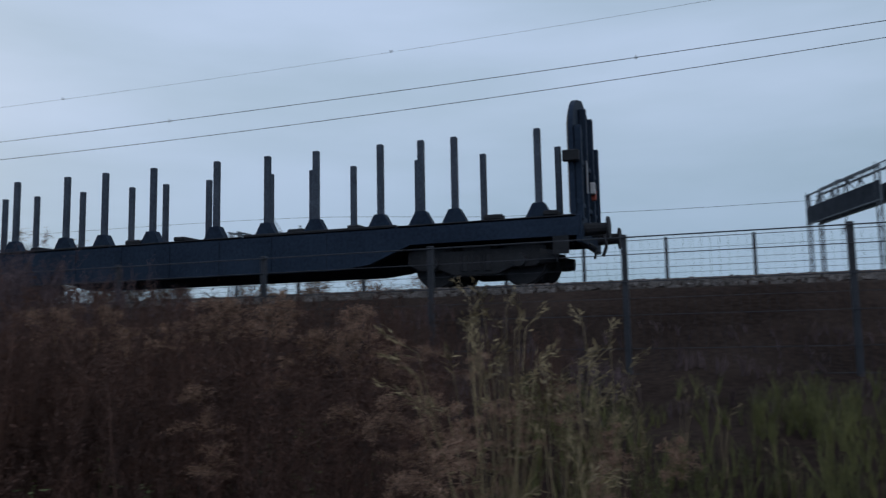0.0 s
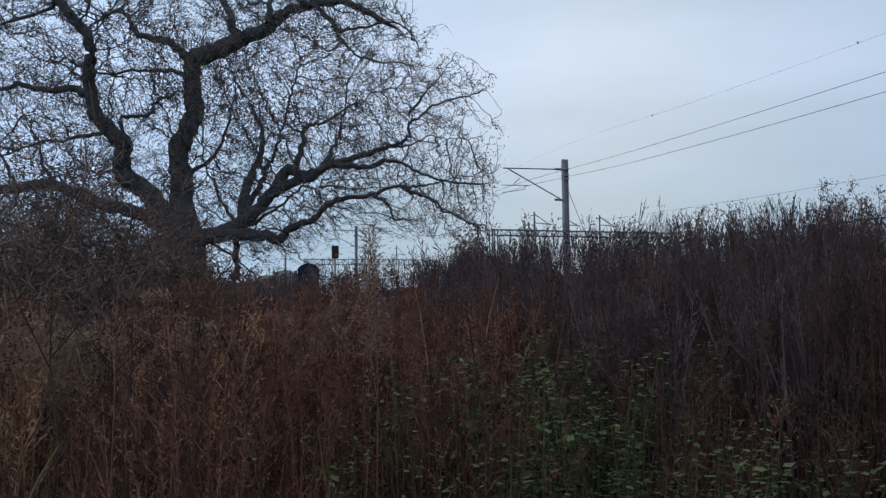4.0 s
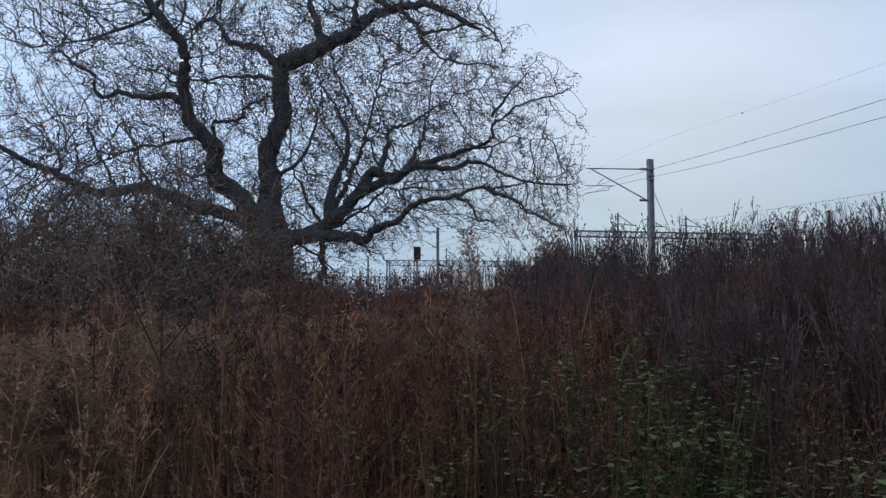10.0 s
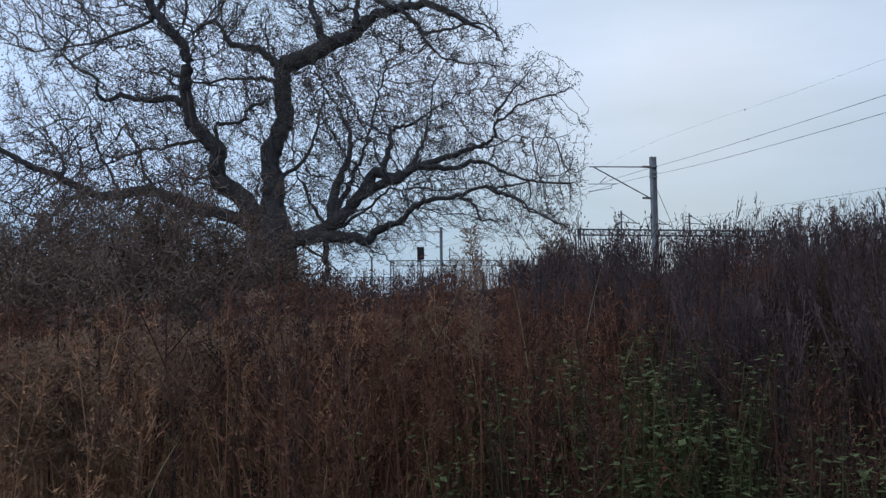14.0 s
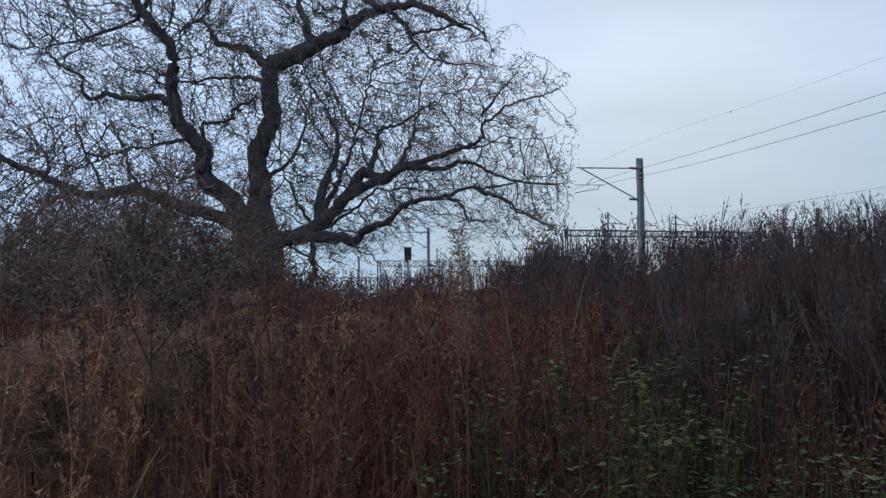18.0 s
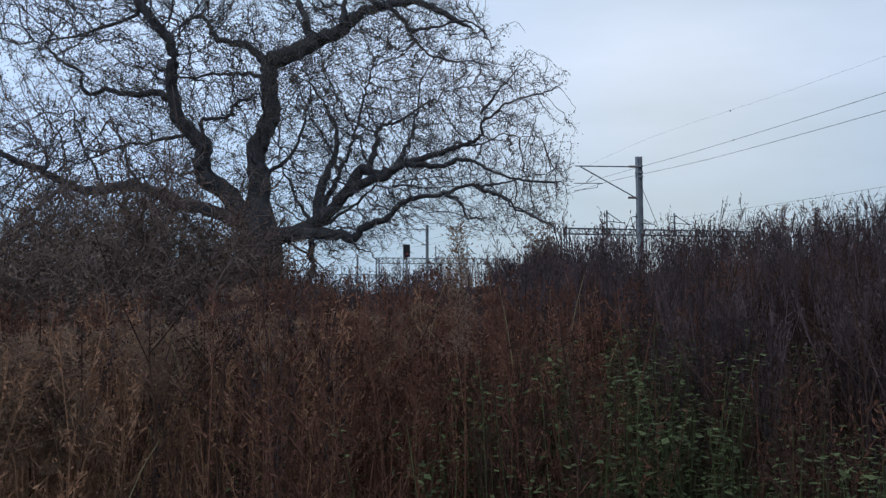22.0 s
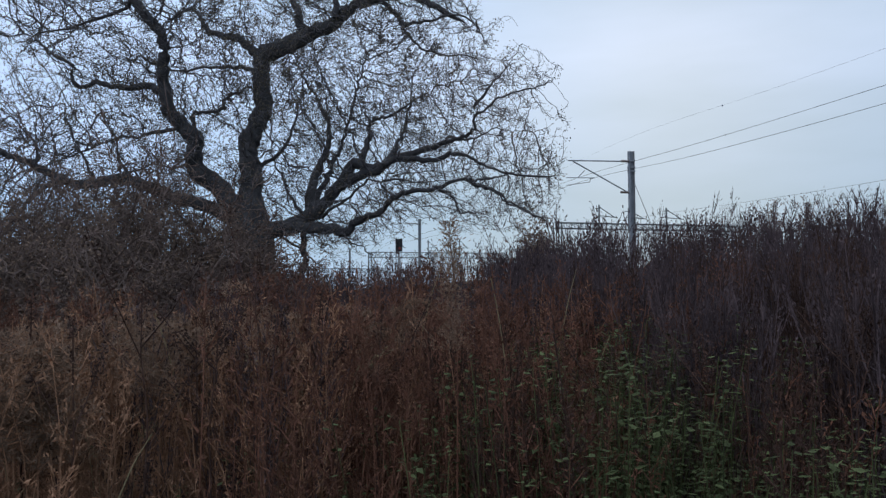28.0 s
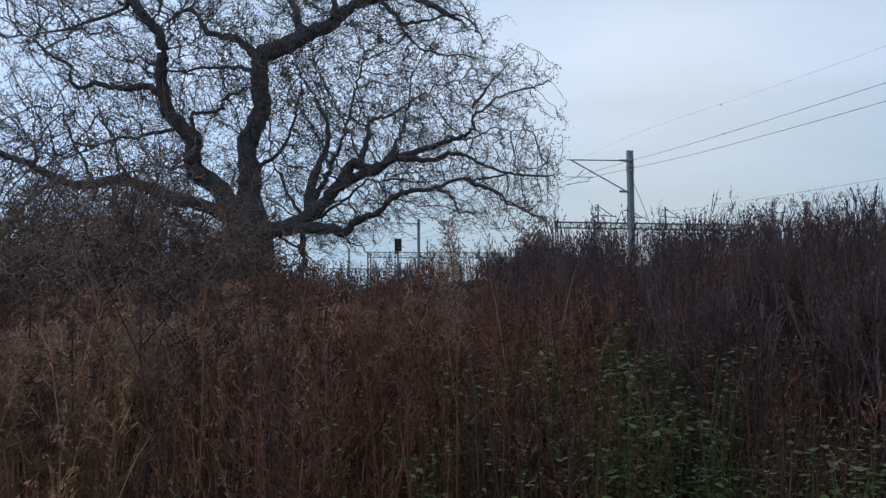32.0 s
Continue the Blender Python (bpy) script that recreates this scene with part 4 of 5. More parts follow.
def crown_branches(runs, rng, tree):
    """The crown's branches as separate parts, those far round the back as one, with crooked twigs on all their thin ends. Returns the tips and their directions."""
    nodes = np.concatenate([p[int(len(p) * 0.28):] for p, rad in runs])
    nodes = nodes[nodes[:, 2] > 2.9]
    pos, parent, first = grow_crown(nodes, rng, 60000)
    n = len(pos)
    size, heavy, root = np.zeros(n), np.full(n, -1), np.arange(n)
    children = [[] for k in range(n)]
    for k in range(n - 1, first - 1, -1):
        size[k] = max(size[k], 0.0058 ** 2.2)
        size[parent[k]] += size[k]
        children[parent[k]].append(k)
    r = np.minimum(size ** (1 / 2.2), 0.05)
    for k in range(first, n):
        root[k] = k if parent[k] < first else root[parent[k]]
    bags = {k: Bag() for k in range(first, n) if parent[k] < first}
    for k in range(first, n):
        up = parent[k]
        if up >= first and max(children[up], key=lambda c: size[c]) == k:
            continue
        chain = [up, k]
        while children[chain[-1]]:
            chain.append(max(children[chain[-1]], key=lambda c: size[c]))
        rad = r[chain].copy()
        rad[0] = rad[1]
        rad[-1] *= 0.7
        bags[root[k]].add(*tube(pos[chain], rad, 4 if rad[1] > 0.015 else 3))
    thin = np.where((np.arange(n) >= first) & (r < 0.016))[0]
    on = np.repeat(thin, np.where(r[thin] < 0.0085, 2, 1))
    base = pos[on] + (pos[parent[on]] - pos[on]) * rng.uniform(0, 1, (len(on), 1))
    way = units(units(pos[on] - pos[parent[on]]) * 0.55 + units(rng.normal(size=(len(on), 3))) + 0.35 * units(pos[on] - np.array([0, 0, 4.2])))
    length = rng.uniform(0.08, 0.3, len(on))[:, None]
    mid = base + way * length * 0.5
    bend = units(way + rng.normal(0, 0.55, way.shape))
    tip = mid + bend * length * 0.5
    keep = crown_room(tip)
    on, base, mid, tip, bend, length = on[keep], base[keep], mid[keep], tip[keep], bend[keep], length[keep]
    twig = np.stack([base, mid, tip], 1)
    fork = rng.random(len(on)) < 0.6
    side = units(bend[fork] * 0.5 + units(rng.normal(size=(int(fork.sum()), 3))))
    short = np.stack([mid[fork], mid[fork] + side * length[fork] * 0.5], 1)
    owner, fork_owner = root[on], root[on][fork]
    order, fork_order = np.argsort(owner, kind="stable"), np.argsort(fork_owner, kind="stable")
    for k in bags:
        a, b = np.searchsorted(owner[order], [k, k + 1])
        if b > a:
            bags[k].add(*tubes(twig[order[a:b]], np.tile([0.0042, 0.0034, 0.0022], (b - a, 1)), 3))
        a, b = np.searchsorted(fork_owner[fork_order], [k, k + 1])
        if b > a:
            bags[k].add(*tubes(short[fork_order[a:b]], np.tile([0.003, 0.002], (b - a, 1)), 3))
    ranked = sorted(bags, key=lambda k: -bags[k].n)
    for k in ranked[:290]:
        bags[k].made("branch", TWIG, tree)
    rest = Bag()
    for k in ranked[290:]:
        rest.add(*bags[k].arrays())
    tagged(rest.made("twigwork", TWIG, tree), kind="stuff")
    return tip, bend


def oak():
    rng = np.random.default_rng(11)
    yaw = radians(75)
    tree = empty("oak_tree", Matrix.Translation((-20.53, 0.66, 0)) @ Matrix.Rotation(yaw, 4, "Z"))
    bag = Bag()
    trunk = spline([(-0.05, 0, -0.3), (-0.02, 0, 0.6), (0.05, 0, 1.8), (0.1, 0, 2.8), (0.06, 0, 3.6), (0.03, 0.03, 4.3)], 6)
    r = np.interp(np.linspace(0, 1, len(trunk)), [0, 0.12, 0.3, 0.65, 0.8, 1], [0.9, 0.66, 0.52, 0.5, 0.4, 0.2])
    v, f = tube(trunk, r, 20)
    ang = np.arctan2(v[:, 1], v[:, 0])
    v[:, :2] *= (1 + 0.07 * np.sin(ang * 5 + v[:, 2]) + 0.04 * np.sin(ang * 11))[:, None]
    bag.add(v, f)
    bag.made("trunk", BARK, tree, True)
    runs = []
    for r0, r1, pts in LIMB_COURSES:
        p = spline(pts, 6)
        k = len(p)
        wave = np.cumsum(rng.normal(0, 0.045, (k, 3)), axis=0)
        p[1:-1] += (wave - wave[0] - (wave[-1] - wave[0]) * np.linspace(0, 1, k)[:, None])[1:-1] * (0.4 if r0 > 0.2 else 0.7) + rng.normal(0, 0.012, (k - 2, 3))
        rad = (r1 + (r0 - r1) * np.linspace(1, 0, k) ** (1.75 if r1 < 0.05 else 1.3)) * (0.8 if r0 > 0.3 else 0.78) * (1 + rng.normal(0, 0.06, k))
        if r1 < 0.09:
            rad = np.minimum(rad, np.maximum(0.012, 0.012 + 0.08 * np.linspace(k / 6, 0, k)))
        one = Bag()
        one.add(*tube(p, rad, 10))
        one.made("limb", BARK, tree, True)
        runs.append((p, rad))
    tips, ways = crown_branches(runs, rng, tree)
    leaves = Bag()
    thick = np.exp(-((tips[:, 0] - 1.6) / 2.4) ** 2 - ((tips[:, 2] - 6.9) / 1.6) ** 2) + 0.5 * np.exp(-((tips[:, 0] + 4.2) / 1.8) ** 2 - ((tips[:, 2] - 6.5) / 1.6) ** 2)
    q = tips * 1.9
    patch = np.sin(q[:, 0] + 1.3 * np.sin(q[:, 2])) + np.sin(q[:, 2] * 1.2 + q[:, 1]) + np.sin(q[:, 1] * 1.1 - q[:, 0] * 0.6)
    row = np.repeat(np.where(rng.random(len(tips)) < (0.28 + 1.35 * thick) * np.clip(0.9 + 0.6 * patch, 0.15, 2))[0], 3)
    leaves.add(*blades(tips[row] + rng.normal(0, 0.05, (len(row), 3)), ways[row] + rng.normal(0, 0.8, (len(row), 3)) - np.array([0, 0, 0.4]), rng.uniform(0.034, 0.062, len(row)), 0.033, rng))
    tagged(leaves.made("foliage", OAK_LEAF, tree), "sparse withered brown leaves", kind="stuff")
    tagged(tree, "old bare oak with spreading crooked limbs and a few withered leaves", "tree")


oak()


# ---- scrub, bushes and far trees ----
def bush(name, x, y, height, spread, stems, seed, label, leafy=0.5, category="bush", reach=0.42, group="", leaf=0.05):
    rng = np.random.default_rng(seed)
    b = empty(name, pose(x, y, float(ground_z(np.array(x), np.array(y))) - 0.05))
    runs = []
    wood_bag = Bag()
    for k in range(stems):
        a, lean = rng.uniform(0, 2 * math.pi), rng.uniform(0.05, 1) ** 0.7
        base = np.array([math.cos(a), math.sin(a), 0]) * spread * 0.25 * rng.uniform(0, 1)
        top = np.array([math.cos(a) * spread * lean, math.sin(a) * spread * lean, height * rng.uniform(0.55, 1.0) * (1 - 0.35 * lean ** 2)])
        mid = (base + top) / 2 + rng.normal(0, height * 0.06, 3) + np.array([0, 0, height * 0.1])
        p = spline([base, mid, top], 5)
        p[1:-1] += rng.normal(0, 0.03, (len(p) - 2, 3))
        rad = np.linspace(0.012 * height, 0.006, len(p))
        wood_bag.add(*tube(p, rad, 4))
        runs.append((p, rad))
    wood = []
    tips, ways = crown_twigs(runs, rng, 0.32 * max(height / 3, 0.7), height * reach, wood, 0.1, (4, 3), 0.5)
    twig_tubes(wood_bag, wood)
    tagged(wood_bag.made("wood", SCRUB, b), kind="stuff")
    if leafy:
        leaves = Bag()
        row = np.repeat(np.arange(len(tips)), 4)[rng.random(4 * len(tips)) < leafy / 2]
        leaves.add(*blades(tips[row] + rng.normal(0, 0.08, (len(row), 3)), rng.normal(0, 1, (len(row), 3)), rng.uniform(0.7, 1.4, len(row)) * leaf, 0.6 * leaf, rng))
        tagged(leaves.made("foliage", SCRUB_LEAF, b), kind="stuff")
    return tagged(b, label, category, group)


def polar(bearing, dist):
    """A place on the plan by its bearing left of the y axis and its distance."""
    a = radians(bearing)
    return -math.sin(a) * dist, math.cos(a) * dist


for k, (bearing, dist, h, s) in enumerate(((98.5, 15, 4.3, 1.6), (95, 15.5, 4.6, 1.5), (91.6, 15, 4.5, 1.3), (101.5, 17, 3.7, 1.6), (104.5, 15, 2.7, 1.7), (107.5, 18, 3.6, 1.9), (109, 22, 4.4, 1.8), (85.8, 17, 2.9, 0.9), (84.0, 18, 2.5, 0.8), (86.6, 15.5, 2.6, 0.6), (93, 12.5, 2.4, 1.3), (98, 12, 2.3, 1.3), (103, 12, 2.1, 1.2), (106, 25, 4.6, 1.8))):
    bush("thorn_bush", *polar(bearing, dist), h, s, 9, 40 + k, "tangled leafless thorn bush below the oak", 0.1, group="thicket by the oak")
BROWN_BUSHES = ((94.6, 13.5, 3.0, 1.0), (96.2, 15.2, 3.6, 1.2), (93.6, 15.4, 3.5, 0.9), (99.4, 15.4, 3.4, 1.3), (103.5, 15.0, 3.2, 1.3), (97.2, 13.2, 3.0, 1.1), (100.6, 13.4, 3.0, 1.2),
                (90.4, 14.4, 2.9, 0.55), (88.9, 13.8, 2.9, 0.6), (87.6, 14.6, 2.7, 0.5), (86.2, 15.0, 2.2, 0.4), (102.6, 11.6, 2.4, 1.0), (98.4, 11.2, 2.2, 0.9))
for k, (bearing, dist, h, s) in enumerate(BROWN_BUSHES):
    bush("brown_bush", *polar(bearing, dist), h, s, 15, 210 + k, "dense brown bush with dead leaves before the oak trunk", 1.1, group="brown bushes by the trunk")
for k, (bearing, dist, h) in enumerate(((83.5, 46, 2.6), (81.2, 52, 3.0), (79.4, 60, 3.2), (77.3, 56, 2.7), (75.4, 64, 3.0), (73.2, 50, 2.2), (71.4, 44, 2.2))):
    bush("hedge_bush", *polar(bearing, dist), h, 1.5, 6, 140 + k, "grey leafless bush far along the bank", 0.6, group="bushes along the bank")
for k, (bearing, dist, h) in enumerate(((22.6, 60, 4.6), (19.3, 63, 4.8), (13.0, 60, 3.8), (27.5, 58, 4.0), (31.0, 66, 4.6))):
    bush("far_bush", *polar(bearing, dist), h, 2.2, 9, 160 + k, "dark bush beyond the far tracks", 1.6, group="bushes beyond the tracks", leaf=0.16)
bush("rounded_bush", *polar(68.3, 30), 2.8, 0.55, 22, 60, "rounded dark bush on the bank", 2.0, leaf=0.09)
for k, (bearing, rise) in enumerate(((44.4, 7.5), (46.2, 6.8), (42.6, 6.8), (45.3, 7.2), (43.5, 7.2), (38.5, 7.0), (37.1, 6.7), (39.8, 6.8), (36.2, 6.5), (40.6, 6.6), (51.0, 6.6), (49.3, 6.2), (53.0, 6.2), (35.4, 5.9))):
    dist = 19.6 / math.cos(radians(bearing))
    bush("sapling", *polar(bearing, dist), EYE + dist * math.tan(radians(rise)) - 2.4, 0.6, 6, 70 + k, "thin sapling with a few dead leaves beside the track", 0.4, "sapling", 0.22, "saplings beside the track", 0.07)


# ---- weeds ----
def weed_template(rng, side, bits, bit_len, bit_w, start=0.35, rise=0.9, branch=0.3, droop=0.0, stem_r=0.0024, arc=0.035):
    """A dead stalk one metre high with rising side shoots that carry seed and leaf scraps. arc: how far its top bows over."""
    bag = Bag()
    bend = rng.normal(0, arc, 2)
    zs = np.linspace(0, 1, 6)
    stem = np.stack([bend[0] * zs ** 3 + rng.normal(0, 0.005, 6), bend[1] * zs ** 3 + rng.normal(0, 0.005, 6), zs], 1)
    bag.add(*tube(stem, np.linspace(stem_r, stem_r * 0.35, 6), 3))
    s = rng.uniform(start, 0.97, side)
    base = np.stack([np.interp(s, zs, stem[:, 0]), np.interp(s, zs, stem[:, 1]), s], 1)
    a = rng.uniform(0, 2 * math.pi, side)
    size = (branch * (1.15 - s) * rng.uniform(0.5, 1.25, side))[:, None]
    out = np.stack([np.cos(a), np.sin(a), np.full(side, rise)], 1) * size
    tip = base + out + np.array([0, 0, -droop]) * size
    bag.add(*blades(base, tip - base, np.linalg.norm(tip - base, axis=1), stem_r * 1.3, rng))
    row = np.repeat(np.arange(side), bits)
    n = len(row)
    q = base[row] + (tip - base)[row] * rng.uniform(0.1, 1.05, (n, 1)) + rng.normal(0, 0.005, (n, 3))
    bag.add(*blades(q, out[row] + rng.normal(0, 0.7, (n, 3)) * size[row] + np.array([0, 0, -droop]) * size[row], bit_len * rng.uniform(0.5, 1.5, n), bit_w * rng.uniform(0.6, 1.4, n), rng))
    n = bits * 5
    s = rng.uniform(start * 0.6, 1.02, n)
    q = np.stack([np.interp(s, zs, stem[:, 0]), np.interp(s, zs, stem[:, 1]), s], 1)
    bag.add(*blades(q, np.stack([rng.normal(0, 1, n), rng.normal(0, 1, n), np.full(n, 0.9 - droop)], 1), bit_len * rng.uniform(0.6, 1.8, n), bit_w, rng))
    return bag.arrays()


def plume_template(rng):
    """A stalk with a bowed head of seed fluff. Returns the stalk and the fluff."""
    stalk, fluff = Bag(), Bag()
    a = rng.uniform(0, 2 * math.pi)
    nod = np.array([math.cos(a), math.sin(a), 0])
    zs = np.linspace(0, 1, 7)
    stem = np.stack([nod[0] * 0.12 * zs ** 4, nod[1] * 0.12 * zs ** 4, zs - 0.02 * zs ** 6], 1) + rng.normal(0, 0.004, (7, 3))
    stalk.add(*tube(stem, np.linspace(0.0035, 0.0012, 7), 3))
    for k in range(11):
        s = rng.uniform(0.1, 0.75)
        q = np.array([np.interp(s, zs, stem[:, 0]), np.interp(s, zs, stem[:, 1]), s])
        stalk.add(*blade(q, np.append(rng.normal(0, 1, 2), -0.4), rng.uniform(0.02, 0.04), 0.006, rng))
    for k in range(9):
        s = rng.uniform(0.82, 0.99)
        base = np.array([np.interp(s, zs, stem[:, 0]), np.interp(s, zs, stem[:, 1]), s])
        b = a + rng.normal(0, 1.2)
        size = (1.24 - s) * rng.uniform(0.22, 0.42)
        out = np.array([math.cos(b), math.sin(b), 0.35]) * size
        tip = base + out + np.array([0, 0, -0.35 * size])
        stalk.add(*tube(np.array([base, base + out * 0.6, tip]), [0.0015, 0.001, 0.0008], 3))
        t = rng.uniform(0.05, 1.0, (110, 1))
        q = base + out * t + np.array([0, 0, -0.35 * size]) * t * t + rng.normal(0, 0.008, (110, 3))
        fluff.add(*blades(q, rng.normal(0, 1, (110, 3)) + np.array([0, 0, 0.4]), rng.uniform(0.01, 0.022, 110), 0.0026, rng))
    return stalk.arrays(), fluff.arrays()


def nettle_template(rng):
    """Crossed pairs of drooping, creased leaves up a thin stem, and a star of leaves on top."""
    bag = Bag()
    stem = np.array([[0, 0, 0], [0.01, 0.01, 0.5], rng.normal(0, 0.04, 3) * (1, 1, 0) + (0, 0, 1)])
    bag.add(*tube(stem, [0.0022, 0.0018, 0.001], 3))
    up = np.array([0, 0, 1.0])
    a = rng.uniform(0, 3)
    for z in np.concatenate([np.linspace(0.35, 0.95, 10) + rng.normal(0, 0.012, 10), [0.975, 0.99, 1.0]]):
        a += math.pi / 2 + rng.normal(0, 0.25)
        for s in (0, math.pi):
            b = a + s + rng.normal(0, 0.2)
            size = rng.uniform(0.018, 0.034) * (1.15 - 0.35 * z)
            d = np.array([math.cos(b), math.sin(b), rng.normal(0.1, 0.2)])
            n = np.array([-d[1], d[0], rng.normal(0, 0.2)])
            base = np.array([np.interp(z, [0, 0.5, 1], stem[:, 0]), np.interp(z, [0, 0.5, 1], stem[:, 1]), z]) + d * rng.uniform(0.006, 0.022)
            rib, tip = base + d * size * 0.42, base + d * size - up * size * (rng.uniform(0.0, 0.25) if z > 0.9 else rng.uniform(0.15, 0.5))
            v = np.array([base, rib + n * size * 0.32 - up * size * 0.08, tip, rib, rib - n * size * 0.32 - up * size * 0.08])
            bag.add(v, np.array([[0, 3, 2, 1], [0, 4, 2, 3]]))
    return bag.arrays()


def grass_template(rng, seedhead):
    bag = Bag()
    for k in range(5 if seedhead else 9):
        a, r = rng.uniform(0, 2 * math.pi), rng.uniform(0.05, 0.16 if seedhead else 0.35)
        h = rng.uniform(0.55, 1.0)
        d = np.array([math.cos(a), math.sin(a), 0])
        pts = np.array([d * 0.02, d * r * 0.25 + (0, 0, h * 0.5), d * r * 0.7 + (0, 0, h * 0.9), d * r * 1.2 + (0, 0, h * (0.95 if seedhead else 0.86))])
        bag.add(*tube(pts, [0.0016, 0.0014, 0.001, 0.0006] if seedhead else [0.008, 0.008, 0.005, 0.001], 3))
        if seedhead:
            for j in range(16):
                t = rng.uniform(0, 1)
                q = pts[2] + (pts[3] - pts[2]) * t + rng.normal(0, 0.006, 3)
                bag.add(*blade(q, pts[3] - pts[2] + rng.normal(0, 0.03, 3), 0.024, 0.0048, rng))
    return bag.arrays()


def spots(rng, n, b0, b1, r0, r1, y_max=10.2, power=1.0):
    """Random places on the plan between two bearings and two distances."""
    b = np.radians(rng.uniform(b0, b1, n))
    r = r0 + (r1 - r0) * rng.uniform(0, 1, n) ** power
    x, y = -np.sin(b) * r, np.cos(b) * r
    keep = y < y_max
    x, y = x[keep], y[keep]
    return np.stack([x, y, ground_z(x, y) - 0.03], 1)


def stature(x, y):
    """How tall the weeds stand, by bearing: low by the open grass, full height along the slope."""
    return np.interp(np.degrees(np.arctan2(-x, y)), [0, 12, 20, 28, 38, 55, 110], [0.55, 0.7, 0.85, 0.95, 1, 1, 1])


def tallest(s, more=0.0):
    """The weeds' tops keep under one even slope that rises to the bank."""
    rise = np.interp(np.degrees(np.arctan2(-s[:, 0], s[:, 1])), [0, 8, 13, 20, 38, 46, 52, 59, 63, 66, 69, 71.5, 75, 79, 84, 88, 92, 96, 100, 108],
                     [1.2, 1.8, 2.6, 3.2, 4.0, 4.8, 5.3, 5.5, 5.6, 4.9, 4.0, 3.3, 2.7, 2.5, 2.4, 2.3, 1.7, 1.3, 1.0, 0.8])
    return EYE + np.hypot(s[:, 0], s[:, 1]) * np.tan(np.radians(rise + more)) - s[:, 2]


def clumped(rng, n, each, spread, *where):
    """Places in clumps, and for each the clump that it belongs to."""
    mid = spots(rng, max(2, n // each), *where)
    own = rng.integers(0, len(mid), n)
    s = mid[own] + rng.normal(0, spread, (n, 3)) * (1, 1, 0)
    s[:, 2] = ground_z(s[:, 0], s[:, 1]) - 0.03
    return s, own


def weeds():
    rng = np.random.default_rng(23)
    wand = [weed_template(rng, 15, 8, 0.012, 0.0042, 0.22, 3.2, 0.13) for k in range(9)]
    wand_far = [weed_template(rng, 11, 6, 0.017, 0.0056, 0.3, 3.0, 0.14) for k in range(8)]
    spike = [weed_template(rng, 10, 5, 0.014, 0.0042, 0.5, 2.6, 0.15, 0.0, 0.0032, 0.11) for k in range(9)]
    russet = [weed_template(rng, 17, 7, 0.0125, 0.0047, 0.12, 1.5, 0.14, 0.3) for k in range(9)]
    russet_far = [weed_template(rng, 12, 6, 0.019, 0.0066, 0.15, 1.4, 0.15, 0.3) for k in range(8)]
    tan = [weed_template(rng, 17, 7, 0.0125, 0.0047, 0.2, 1.3, 0.15, 0.2) for k in range(8)]
    tall = [grass_template(rng, True) for k in range(6)]
    plumes = [plume_template(rng) for k in range(8)]

    def put(name, material, zones, label, lean=0.06, each=7, spread=0.09, low=0.74):
        bag = Bag()
        for (templates, n, b0, b1, r0, r1, h0, h1, *more) in zones:
            s, own = clumped(rng, n, each, spread, b0, b1, r0, r1, *more)
            h = rng.uniform(h0, h1, len(s)) * stature(s[:, 0], s[:, 1])
            top = 9.0 if templates is tall else rng.uniform(0.3, 2.5, 999)[own % 999] if templates is spike else 0.0
            h = np.minimum(h, tallest(s, top) * rng.uniform(low, 1.03, 4000)[own % 4000] * rng.uniform(0.93, 1.03, len(s)))
            scatter(bag, templates, s, h, rng, lean)
        tagged(bag.made(name, material), label, "weeds", kind="stuff")

    put("dark_weeds", DARK_STEM, [(wand, 380, 44, 66, 3.3, 7.0, 1.5, 1.9), (wand, 70, 62, 74, 4.5, 8.0, 1.5, 1.9), (wand_far, 900, 42, 72, 7.0, 16.0, 1.9, 2.5), (wand_far, 360, 68, 93, 7.0, 16.0, 2.0, 2.5), (wand, 50, 78, 108, 2.6, 5.0, 1.3, 1.7)],
        "tall dark brown dead weeds on the slope", low=0.82)
    put("mugwort", DARK_STEM, [(spike, 190, 33, 50, 8.0, 12.5, 1.9, 2.7), (spike, 230, 44, 66, 7.5, 14.0, 1.95, 2.5), (spike, 110, 64, 74, 9.0, 20.0, 1.9, 2.4), (spike, 60, 74, 84, 11.0, 22.0, 1.9, 2.3)],
        "bowed dead mugwort tops along the bank", 0.1, 9, 0.16)
    put("brambles", BRAMBLE, [(wand_far, 200, 38, 50, 6.5, 14.0, 1.7, 2.15), (wand, 230, 36, 52, 3.4, 7.0, 1.5, 1.9), (wand, 110, 48, 64, 3.2, 7.0, 1.5, 1.9), (wand, 60, 46, 76, 2.6, 3.6, 1.2, 1.6), (russet_far, 120, 2, 16, 4.5, 9.0, 0.7, 1.4), (wand_far, 100, 8, 26, 4.5, 10.5, 1.3, 1.8), (wand_far, 300, 18, 46, 4.5, 10.5, 1.45, 1.9), (wand_far, 240, 16, 46, 6.0, 10.8, 1.7, 2.2), (russet, 190, 8, 48, 3.0, 6.5, 1.3, 1.7),
                              (russet_far, 280, 16, 56, 3.4, 8.0, 1.3, 1.75), (russet, 170, 34, 58, 2.6, 4.5, 1.2, 1.6), (russet, 130, 62, 94, 2.6, 6.0, 1.2, 1.65)],
        "dark tangled brambles and dead stems")
